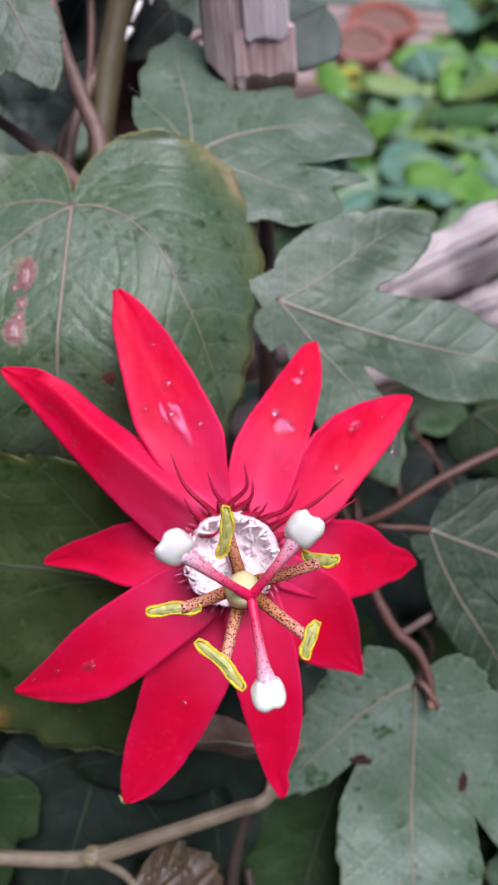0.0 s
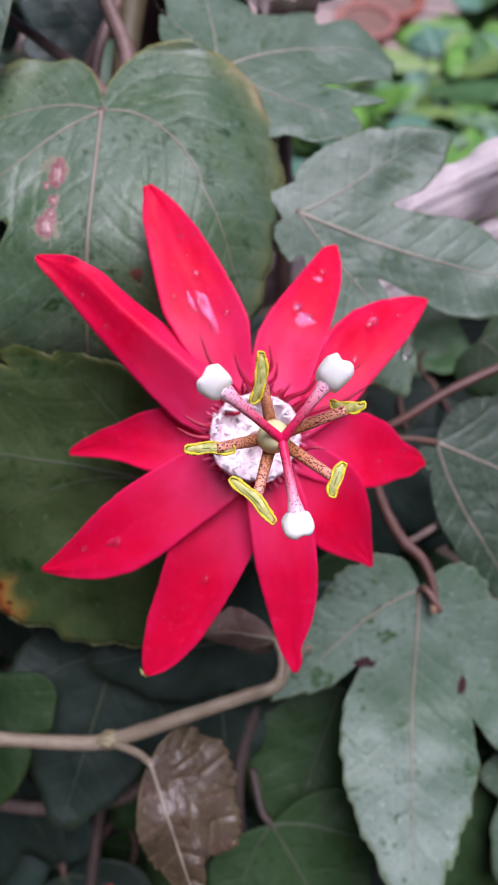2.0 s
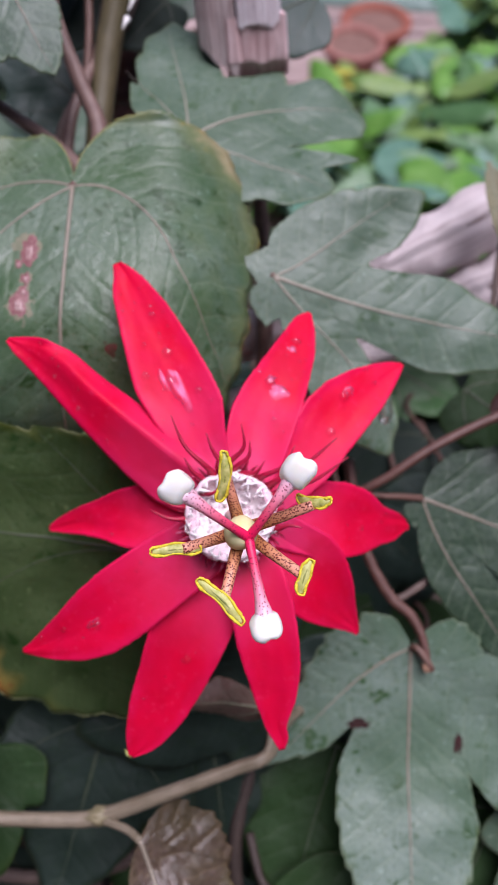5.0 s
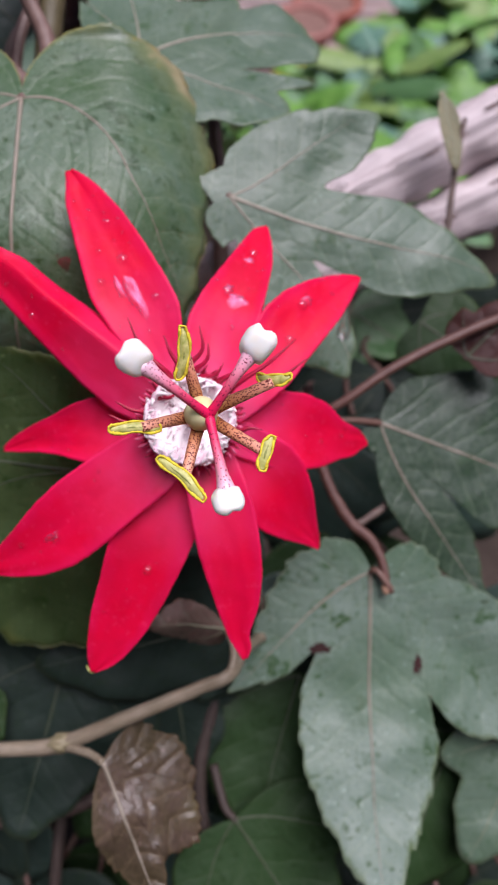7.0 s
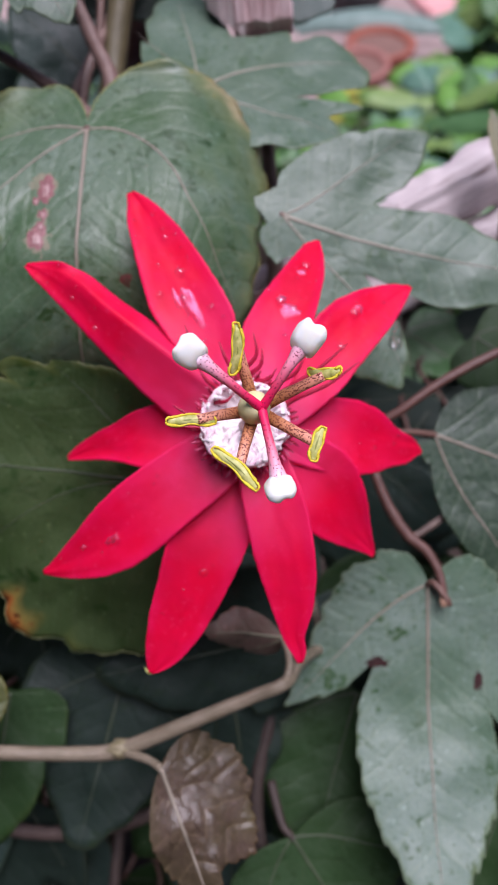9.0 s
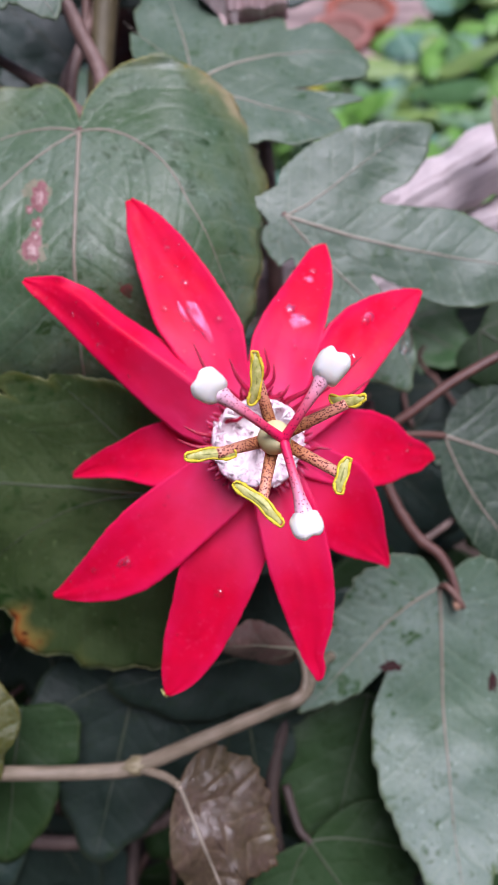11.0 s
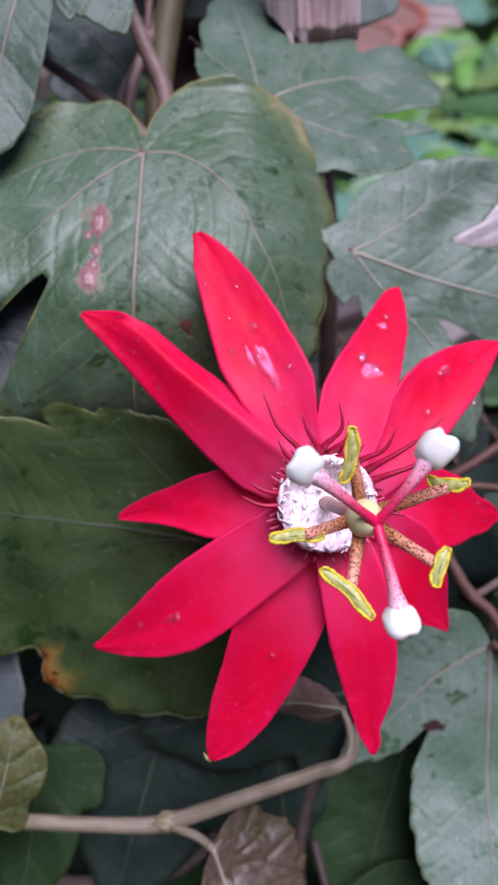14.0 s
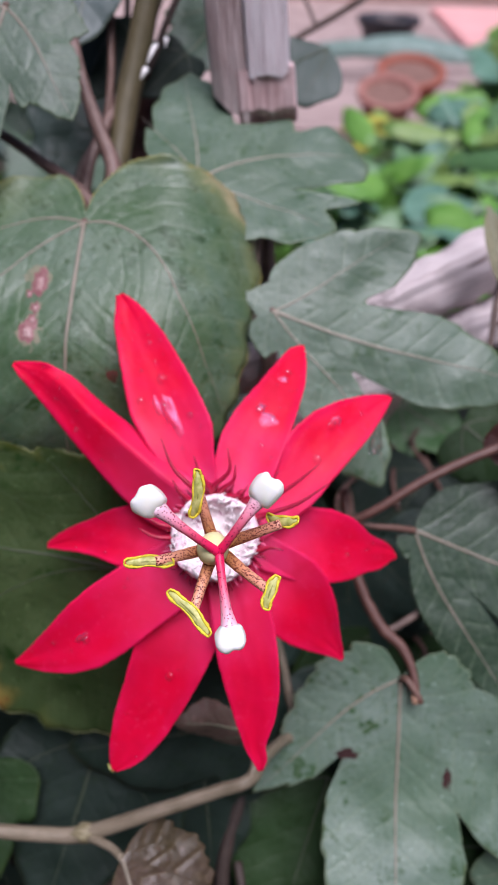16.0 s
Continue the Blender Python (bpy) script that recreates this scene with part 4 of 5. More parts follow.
leaf_4, surf_4 = leaf((-2.5, 11.4, -4.0), (3.4, 13.1, -5.6), (0.15, 0.5, 1.0),
    [(0, 6.1, 1.9, 0.85), (78, 6.1, 1.14, 0.73), (31.5, 5.06, 1.79, 0.3), (-35.3, 5.0, 1.27, 0.68), (-45.8, 3.74, 1.67, 0.34), (88, 2.76, 1.4, 0.59), (77.7, 5.31, 1.46, 0.66), (110.6, 3.1, 0.63, 0.59)],
    LEAF_PALE, "grey-green lobed leaf tucked below the wooden stake", cuts=[(-14, 3.15, 4.5, 1.2)], ribs=[(5.7, (30, 22, 15, 8, 2)), (6.0, (70, 75, 78, 80, 80)), (4.8, (-26, -31, -34, -35)), (3.6, (92, 98, 104, 108))], fold=0.05, wave=0.2, teeth=0.08, seed=4, vein_mat=VEIN_P, vein_r=0.05)
leaf_5, surf_5 = leaf((-8.25, 15.4, -1.4), (-10.05, 7.7, -0.7), (0.1, -0.1, 1.0),
    [(2.5, 8.05, 1.7, 0.42), (48, 4.3, 1.15, 0.5), (92, 2.6, 1.0, 0.55), (125, 2.3, 1.0, 0.6), (155, 1.9, 0.9, 0.6), (-50, 5.5, 1.8, 0.5), (-100, 3.0, 1.5, 0.5)],
    LEAF_GREY, "grey-green lobed leaf hanging over brown stems", cuts=[(23, 2.5, 11)], fold=-0.08, wave=0.2, teeth=0.16, seed=5, petiole=[(-8.0, 16.4, -2.2), (-7.2, 18.0, -3.5)], vein_mat=VEIN, vein_r=0.05)
leaf_6, surf_6 = leaf((5.11, -4.33, -4.56), (4.71, -13.38, -3.9), (0.0, 0.1, 1.0),
    [(3.1, 9.98, 2.3, 0.51), (-45.8, 6.15, 1.0, 0.51), (-59, 4.35, 1.3, 0.5), (-72.2, 3.45, 1.21, 0.56), (-88.6, 2.13, 1.1, 0.66), (-120.5, 1.67, 0.48, 0.71), (52, 8.9, 2.15, 0.52), (92, 2.5, 1.0, 0.55)],
    LEAF_TOOTH, "pale grey-green toothed leaf with small dark holes", cuts=[(-30.5, 2.8, 4), (29, 4.5, 3.5)], ribs=(0, 1), fold=0.08, arch=-0.55, droop=-1.4, wave=0.18, teeth=0.26, tooth=1.7, n=520, seed=6, petiole=[(5.25, -4.25, -4.25), (5.6, -4.7, -4.1), (5.7, -4.9, -4.15)],
    vein_mat=VEIN, petiole_mat=STEM_RED, vein_r=0.048)
leaf_7, surf_7 = leaf((5.3, 0.45, -4.5), (12.0, -1.8, -5.2), (0.0, 0.1, 1.0),
    [(0, 6.95, 2.85, 0.42), (-39, 7.2, 1.15, 0.36), (49, 3.4, 0.75, 0.4), (-85, 1.0, 0.5, 0.4)],
    LEAF_MID, "dull green lobed leaf beside brown stems", cuts=[(-26, 2.6, 3)], fold=0.06, wave=0.18, teeth=0.12, seed=7, petiole=[(4.6, 0.5, -4.2), (3.9, 0.52, -4.0), (3.2, 0.65, -3.9)], petiole_mat=STEM_RED, vein_mat=VEIN, vein_r=0.05)

# bronze young leaf, folded and wrinkled
leaf_8, surf_8 = leaf((-2.87, -9.05, -1.4), (-1.0, -13.4, -0.9), (0.15, 0.3, 1.0),
    [(0, 4.6, 0.75, 0.5), (26, 3.8, 1.1, 0.6), (52, 2.9, 1.0, 0.62), (80, 1.9, 0.7, 0.6), (-14, 3.1, 0.5, 0.6)],
    LEAF_BROWN, "bronze-brown young leaf, wrinkled and glossy, below the stem node", fold=0.5, wave=0.55, teeth=0.24, seed=8, petiole=[(-3.3, -8.98, -1.8), (-4.1, -8.98, -2.3)],
    petiole_mat=STEM, vein_mat=VEIN, vein_r=0.06, petiole_r=(0.0011, 0.0013), ribs=(0,))
leaf_9, _ = leaf((0.45, -5.6, -2.3), (-2.0, -5.3, -2.4), (0.0, -0.2, 1.0), [(0, 2.4, 0.75, 0.5), (40, 1.4, 0.5, 0.5)],
    LEAF_PINK, "small withered pinkish-brown leaf below the petals", fold=0.5, wave=0.5, teeth=0.16, seed=9, petiole=[(0.62, -5.95, -2.1), (0.66, -6.35, -1.85), (0.55, -6.72, -1.72)], petiole_mat=STEM, vein_r=0.04, petiole_r=(0.0009, 0.0011, 0.0014))

# darker leaves underneath, most with their shade put into the leaf colour
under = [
    ((1.2, -6.2, -5.6), (-5.8, -7.6, -4.8), (0, -0.1, 1), [(0, 7.2, 1.9, 0.5), (50, 3.2, 1.5, 0.5), (-50, 3.4, 1.5, 0.5)], LEAF_SHADED, "dark blue-green leaf in the shade below the flower"),
    ((-4.8, -7.6, -6.0), (-6.2, -13.6, -5.2), (0, 0, 1), [(0, 6.2, 2.1, 0.5), (55, 4.6, 1.6, 0.5), (-55, 4.2, 1.6, 0.5)], LEAF_SHADED, "dark blue-green leaf under the stem"),
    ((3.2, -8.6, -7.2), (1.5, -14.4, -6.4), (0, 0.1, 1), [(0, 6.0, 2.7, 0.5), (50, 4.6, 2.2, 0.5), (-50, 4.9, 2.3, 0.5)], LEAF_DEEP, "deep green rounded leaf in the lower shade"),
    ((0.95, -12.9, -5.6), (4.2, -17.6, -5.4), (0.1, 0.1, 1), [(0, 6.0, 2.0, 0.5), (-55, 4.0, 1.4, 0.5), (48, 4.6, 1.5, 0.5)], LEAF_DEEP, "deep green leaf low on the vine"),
    ((-1.2, -8.0, -6.2), (-0.6, -12.0, -6.4), (0, 0, 1), [(0, 4.2, 1.5, 0.5), (55, 2.5, 1.2, 0.5)], LEAF_SHADED, "dark shaded leaf behind the bronze leaf"),
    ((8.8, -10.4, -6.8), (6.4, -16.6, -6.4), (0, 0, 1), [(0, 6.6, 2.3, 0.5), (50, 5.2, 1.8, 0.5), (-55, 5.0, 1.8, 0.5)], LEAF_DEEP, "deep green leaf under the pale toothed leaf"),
    ((11.2, -10.0, -5.6), (8.9, -14.0, -5.4), (0, 0.2, 1), [(0, 5.2, 1.4, 0.5), (45, 3.6, 1.2, 0.5), (-45, 3.6, 1.2, 0.5)], LEAF_PALE, "grey-green leaf low beside the toothed leaf"),
    ((-12.4, -3.8, -4.6), (-8.9, -8.4, -4.6), (0, 0, 1), [(0, 5.6, 1.7, 0.5), (45, 3.8, 1.5, 0.5), (-50, 3.8, 1.5, 0.5)], LEAF_SLATE, "slate-grey leaf in the shade of the dark leaf"),
    ((-9.1, -9.05, -2.25), (-10.9, -6.9, -2.0), (0.1, 0, 1), [(0, 2.9, 1.2, 0.5), (-55, 3.0, 1.2, 0.55), (55, 2.6, 1.1, 0.55), (105, 1.9, 0.8, 0.5), (-100, 1.3, 0.7, 0.5)], LEAF_OLIVE, "wrinkled olive-yellow leaf at the end of the stem"),
    ((-8.4, -8.2, -5.0), (-8.9, -13.4, -4.8), (0, 0, 1), [(0, 5.2, 1.5, 0.5), (50, 2.6, 1.1, 0.5), (-50, 2.6, 1.1, 0.5)], LEAF_DEEP, "deep green leaf below the olive-yellow leaf"),
    ((-6.7, 21.4, -5.2), (-7.3, 16.0, -4.9), (-0.1, 0.1, 1), [(0, 5.4, 1.5, 0.42), (75, 1.9, 1.2, 0.6), (-75, 1.9, 1.2, 0.6)], LEAF_HAZE, "blue-green leaf high behind the stems"),
    ((1.6, 18.8, -8.5), (-2.6, 16.4, -8.0), (0, 0.1, 1), [(0, 4.6, 1.5, 0.5), (40, 2.8, 1.2, 0.5)], LEAF_BLUE, "shaded blue-green leaf behind the stake"),
    ((7.6, 11.8, -6.2), (7.9, 9.2, -5.6), (0.3, 0, 1), [(0, 3.3, 0.42, 0.4), (24, 1.7, 0.3, 0.5)], LEAF_DRY, "narrow dry olive-brown leaf against the wood"),
    ((7.4, 4.2, -7.5), (10.4, 2.0, -7.0), (0, 0, 1), [(0, 3.8, 1.3, 0.5), (50, 2.2, 1.0, 0.5), (-50, 2.2, 1.0, 0.5)], LEAF_DEEP, "shaded green leaf behind the petioles"),
]
LEAF_MAROON = leaf_material("leaf_maroon", (0.075, 0.022, 0.02), (0.04, 0.015, 0.013), (0.03, 0.012, 0.01), vein=(0.10, 0.05, 0.04), spec=0.2)
under += [
    ((12.6, -8.6, -9.0), (9.6, -12.2, -8.4), (0, 0.3, 1), [(0, 4.6, 1.5, 0.5), (50, 3.0, 1.2, 0.5), (-50, 3.0, 1.2, 0.5)], LEAF_GARDEN, "fresh green leaf low behind the toothed leaf"),
    ((-6.6, 18.9, -7.2), (-7.5, 15.4, -7.0), (0, 0.1, 1), [(0, 3.7, 1.3, 0.5), (60, 2.0, 0.9, 0.5), (-60, 2.0, 0.9, 0.5)], LEAF_SHADED, "dark green leaf in the gap between the stems"),
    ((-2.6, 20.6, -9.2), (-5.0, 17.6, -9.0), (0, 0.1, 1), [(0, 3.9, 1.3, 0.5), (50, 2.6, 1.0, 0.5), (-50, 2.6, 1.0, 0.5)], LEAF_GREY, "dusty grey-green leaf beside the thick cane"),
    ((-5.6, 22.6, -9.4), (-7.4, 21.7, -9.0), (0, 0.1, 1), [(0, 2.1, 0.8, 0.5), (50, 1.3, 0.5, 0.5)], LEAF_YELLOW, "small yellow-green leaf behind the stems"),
    ((-3.9, 18.2, -8.2), (-5.4, 16.4, -8.0), (0, 0.1, 1), [(0, 2.6, 0.9, 0.5), (55, 1.5, 0.7, 0.5), (-55, 1.5, 0.7, 0.5)], LEAF_SHADED, "small dark leaf beside the thick cane"),
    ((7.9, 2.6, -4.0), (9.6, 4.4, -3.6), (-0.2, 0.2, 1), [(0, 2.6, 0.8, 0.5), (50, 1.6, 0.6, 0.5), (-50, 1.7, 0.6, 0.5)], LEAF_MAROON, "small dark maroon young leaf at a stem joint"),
    # two leaves added to darken the gap where pale paving would show
    ((-7.5, 15.4, -10.4), (-10.4, 17.8, -10.0), (0, 0.1, 1), [(0, 4.6, 1.7, 0.5), (50, 3.4, 1.3, 0.5), (-50, 3.4, 1.3, 0.5)], LEAF_BLUE, "dull blue-green leaf added to fill the shaded gap behind the forked stems"),
    ((-3.9, 15.2, -10.2), (-6.6, 19.2, -9.8), (0, 0.1, 1), [(0, 5.2, 1.5, 0.5), (50, 3.0, 1.1, 0.5), (-50, 3.0, 1.1, 0.5)], LEAF_MAROON, "dark brownish leaf added to fill the gap low behind the thick cane"),
    ((6.2, 5.6, -14.5), (9.4, 3.8, -14.0), (0, 0.3, 1), [(0, 3.7, 1.3, 0.5), (50, 2.6, 1.0, 0.5), (-50, 2.6, 1.0, 0.5)], LEAF_GARDEN, "fresh green leaf far behind the vine"),
]
leaf((-10.2, 6.4, -2.1), (-8.4, 2.2, -2.3), (0.0, 0.1, 1), [(0, 4.8, 1.7, 0.45), (50, 2.6, 1.1, 0.5), (-50, 2.4, 1.0, 0.5)], LEAF_SLATE, "slate-grey leaf showing through a slit of the large leaf",
     arch=0.35, wave=0.1, seed=41, vein_r=0.045, n=140, rings=14)
shade = {}
for i, (b, t, nn, lb, mt, lab) in enumerate(under):
    shade[lab] = leaf(b, t, nn, lb, mt, lab, fold=0.05, wave=0.25, seed=20 + i, vein_r=0.045, n=140, rings=14, vein_mat=VEIN_D if mt in (LEAF_SHADED, LEAF_DEEP, LEAF_BLUE, LEAF_MAROON) else VEIN_G)[1]

# scars, holes and rot on the blades
def patch(surf, parent, a, b, ra, rb, mat, name, lift=0.02, seed=0, label="", turn=0.0):
    verts = [surf(a, b) + AX_W * lift * 0.01]
    k = 22
    for ring in (0.5, 1.0):
        for j in range(k):
            q = 2 * math.pi * j / k
            w = 1 + 0.6 * noise.noise(Vector((math.cos(q) * 2.0, math.sin(q) * 2.0, seed))) + 0.3 * noise.noise(Vector((math.cos(q) * 5.0, math.sin(q) * 5.0, seed + 2)))
            x, y = ra * ring * w * math.cos(q), rb * ring * w * math.sin(q)
            verts.append(surf(a + x * math.cos(turn) - y * math.sin(turn), b + x * math.sin(turn) + y * math.cos(turn)) + AX_W * (lift * (1.0 if ring < 1 else 0.6)) * 0.01)
    faces = [(0, 1 + j, 1 + (j + 1) % k) for j in range(k)] + [(1 + j, 1 + k + j, 1 + k + (j + 1) % k, 1 + (j + 1) % k) for j in range(k)]
    return mesh(name, verts, faces, mat, parent, label=label)


def at_leaf(base, tip, normal, u, v):
    """Along and across a blade for a place on the bower's face."""
    B, T, N = L(*base), L(*tip), D(*normal)
    ex = (T - B).normalized()
    N = (N - ex * N.dot(ex)).normalized()
    ey = N.cross(ex)
    # solve B + a ex + b ey at (u, v)
    mat2 = Matrix(((ex.dot(AX_U), ey.dot(AX_U)), (ex.dot(AX_V), ey.dot(AX_V))))
    rhs = Vector((u - base[0], v - base[1]))
    ab = mat2.inverted() @ rhs
    return ab.x, ab.y


F1 = ((-5.42, 9.04, -1.67), (-5.0, 0.2, -4.0), (0.0, 0.05, 1.0))
for k, (u, v, ra, rb) in enumerate([(-6.36, 7.32, 0.42, 0.26), (-6.62, 6.98, 0.12, 0.10), (-6.36, 6.62, 0.16, 0.14), (-6.40, 6.30, 0.14, 0.13), (-6.47, 6.02, 0.34, 0.24)]):
    a, b = at_leaf(*F1, u, v)
    patch(surf_1, leaf_1, a, b, ra * 1.75, rb * 2.0, SCAR_RIM, "scar_rim", 0.020, k)
    patch(surf_1, leaf_1, a, b, ra, rb, SCAR, "scar", 0.034, k + 4, "maroon scar with a pale rim")
    patch(surf_1, leaf_1, a + 0.1 * ra, b, ra * 0.5, rb * 0.45, SCAR_MID, "scar_middle", 0.048, k + 9)
a, b = at_leaf(*F1, -4.0, 4.9)
patch(surf_1, leaf_1, a, b, 0.30, 0.20, ROT_SPOT, "rot_spot", 0.022, 11)
# the holes are dark brown patches laid on the blade
F6 = ((5.11, -4.33, -4.56), (4.71, -13.38, -3.9), (0.0, 0.1, 1.0))
a, b = at_leaf(*F6, 3.58, -6.84)
patch(surf_6, leaf_6, a, b, 0.20, 0.42, DARKSPOT, "leaf_hole", 0.022, 21)
a, b = at_leaf(*F6, 6.78, -7.36)
patch(surf_6, leaf_6, a, b, 0.42, 0.19, DARKSPOT, "leaf_hole", 0.022, 12)

# ---- stems ----
vine = empty("passion_vine", L(-5.5, 4.0, -9.0))
tagged(vine, "climbing passion vine with red-brown and olive stems", "vine")
st = tube("stem", [L(-16, -9.9, -3.6), L(-12, -9.3, -2.9), L(-8.4, -9.21, -2.6), L(-5.6, -9.15, -2.5), L(-4.2, -8.95, -2.4), L(-2.2, -8.0, -2.0), L(-0.3, -7.1, -1.7), L(0.55, -6.72, -1.7), L(1.05, -6.55, -3.4), L(1.9, -6.6, -5.2), L(3.4, -6.95, -5.6), L(5.2, -6.4, -7.0)],
     [0.0021, 0.0022, 0.0021, 0.0021, 0.0024, 0.0021, 0.0019, 0.0019, 0.0018, 0.0017, 0.0016, 0.0015], STEM, vine, 14, 90, bumps=0.10, label="long green-brown stem with a pale node")
blob("node", L(-4.15, -8.92, -2.38), (D(0.46, 0.10, 0) * 0.01, D(-0.05, 0.27, 0) * 0.01, D(0, 0, 0.27) * 0.01), plain("pale_green_node", (0.19, 0.165, 0.085), (0.27, 0.225, 0.14), 260, 0.55, 0.5), st, 0.35, 2.4)
tube("flower_stalk", [L(-0.55, 0.25, 0.4), L(-0.5, 0.1, -2.0), L(-0.3, -0.6, -4.6), L(0.9, -3.4, -7.0), L(1.9, -6.4, -5.6)], [0.0022, 0.0017, 0.0015, 0.0015, 0.0016], STEM, vine, 10, 30, bumps=0.1)


def stem(points, radii, mat, label, bumps=0.12, name="stem", sides=10):
    return tube(name, [L(*p) for p in points], radii, mat, vine, sides, bumps=bumps, seed=len(points) + int(points[0][0] * 10), label=label)


stem([(-5.3, 9.9, -3.2), (-5.15, 11.4, -3.6), (-6.0, 13.3, -3.9), (-6.75, 15.1, -4.1), (-7.4, 17.5, -4.2), (-8.4, 21.5, -3.8)], [0.0030, 0.0026, 0.0022, 0.0020, 0.0018], STEM_PINK, "red-brown vine stem rising from a fork")
stem([(-5.4, 9.8, -3.4), (-6.3, 10.8, -3.6), (-7.6, 11.7, -3.7), (-9.2, 12.7, -3.8), (-12.0, 14.0, -4.0)], [0.0028, 0.0022, 0.0018, 0.0016, 0.0016], STEM_PINK, "red-brown vine stem leaning away from a fork")
stem([(-5.5, 7.0, -7.0), (-5.9, 10.8, -6.6), (-5.6, 15.0, -6.3), (-4.7, 19.6, -5.2), (-4.2, 24.0, -3.8)], [0.0042, 0.0042, 0.0044, 0.0046, 0.0046], STEM_THICK, "thick olive-brown cane climbing behind the leaves", sides=16)
stem([(-6.3, 13.5, -6.2), (-6.17, 15.9, -6.0), (-6.32, 18.3, -5.8), (-6.4, 21.5, -5.5), (-6.7, 26.0, -5.0)], [0.0014, 0.0014, 0.0015, 0.0017], STEM_RED, "dark red-brown twig before the gap")
stem([(-5.2, 16.6, -7.2), (-4.43, 18.9, -7.0), (-3.55, 21.4, -7.0), (-2.6, 24.5, -7.0)], [0.0012, 0.0014, 0.0014, 0.0015], STEM_OLD, "thin twig beside the thick cane")
stem([(-8.3, 16.5, -4.2), (-8.58, 18.8, -4.0), (-8.74, 20.5, -4.0), (-9.0, 24.0, -3.6)], [0.0014, 0.0014, 0.0015, 0.0015], STEM_OLD, "brown twig above the hanging leaf")
stem([(-6.6, 9.5, -5.2), (-6.6, 12.5, -5.6), (-6.2, 14.2, -6.0), (-5.6, 17.6, -7.4), (-4.4, 22.0, -7.8)], [0.0022, 0.0021, 0.0019, 0.0015, 0.0012], STEM_PINK, "thin dark twig among the stems")
stem([(-7.4, 9.5, -5.8), (-6.9, 12.5, -5.8), (-6.0, 15.6, -7.0), (-6.4, 22.0, -8.0)], [0.0016, 0.0016, 0.0014, 0.0012], STEM_OLD, "grey-brown twig among the stems")
stem([(0.2, 3.5, -8.0), (0.1, 7.0, -7.4), (-0.1, 9.6, -7.0), (-0.4, 13.0, -7.2)], [0.0030, 0.0030, 0.0028, 0.0024], STEM_PINK, "brown stem showing between two leaves")
stem([(1.5, 0.2, -4.2), (3.0, 0.6, -3.8), (3.9, 1.05, -3.6), (5.5, 2.17, -3.5), (7.6, 3.25, -3.5), (9.4, 4.0, -3.7), (13.0, 5.2, -4.5)], [0.0012, 0.0014, 0.0015, 0.0015, 0.0016], STEM_MAROON, "red-brown vine stem crossing behind the petals")
stem([(3.0, 1.6, -5.0), (3.3, -0.3, -4.8), (3.55, -1.15, -4.7), (3.93, -2.0, -4.6), (4.47, -2.79, -4.5), (5.02, -3.24, -4.45), (5.34, -3.74, -4.35), (5.5, -4.27, -4.25), (5.55, -4.72, -4.2)], [0.0016, 0.0016, 0.0017, 0.0019, 0.0018, 0.0015, 0.0013, 0.0013], STEM_MAROON, "red-brown vine stem bent over like a hook")
blob("stub", L(5.56, -4.78, -4.18), (D(0.15, 0, 0) * 0.01, D(0, 0.2, 0) * 0.01, D(0, 0, 0.14) * 0.01), plain("pale_orange_stub", (0.36, 0.20, 0.13), (0.48, 0.30, 0.2), 300, 0.5, 0.3), vine, 0.3, 2.0)
stem([(7.7, 6.3, -6.2), (7.82, 7.04, -6.0), (7.95, 8.5, -6.0), (8.1, 9.6, -6.0), (8.4, 11.0, -6.2)], [0.0009, 0.0012, 0.0011, 0.0008], STEM_OLD, "thin dry upright twig before the bleached wood")
stem([(-6, 25.0, -24), (1.4, 28.5, -22.0), (4.2, 29.8, -21.0), (7.6, 31.7, -20.0), (12, 34, -19)], [0.0019, 0.0018, 0.0015], STEM_OLD, "thin brown twig reaching over the garden")
stem([(1.2, 28.4, -22.0), (0.4, 30.2, -22.2), (-0.6, 31.6, -22.4), (-1.0, 34.0, -22.6)], [0.0012, 0.0010, 0.0007], STEM_OLD, "thin curling side twig over the garden")
stem([(4.6, -2.9, -4.8), (4.95, -2.7, -4.8), (5.75, -2.12, -4.9), (6.4, -1.4, -5.2), (9.0, 0.6, -7.0)], [0.0013, 0.0012, 0.0011], STEM_OLD, "thin side twig")
stem([(0.9, -6.9, -6.8), (0.1, -9.6, -6.6), (-0.3, -12.2, -6.4), (0.3, -15.5, -6.4)], [0.0028, 0.0026, 0.0024], STEM_SHADED, "brown stem in the lower shade")
stem([(0.2, -11.4, -6.4), (0.6, -12.6, -5.9), (1.0, -12.95, -5.6)], [0.0016, 0.0014, 0.0012], STEM_SHADED, "short brown leaf stalk")
stem([(-12, -13.8, -8.4), (-8, -14.2, -8.0), (-4.5, -13.4, -7.6), (-3.0, -12.2, -8.0)], [0.0026, 0.0025, 0.0022], STEM_OLD, "grey-brown twig low in the shade")
stem([(-5.2, -13.0, -8.0), (-5.4, -17.0, -7.6), (-5.4, -22.0, -8.0)], [0.0022, 0.0022, 0.0022], STEM_SHADED, "brown upright stem low in the shade")

# three small curved white strips beside the cane
FLAKE = plain("flake_white", (0.86, 0.83, 0.80), (0.95, 0.94, 0.93), 300, 0.4, 0.4)
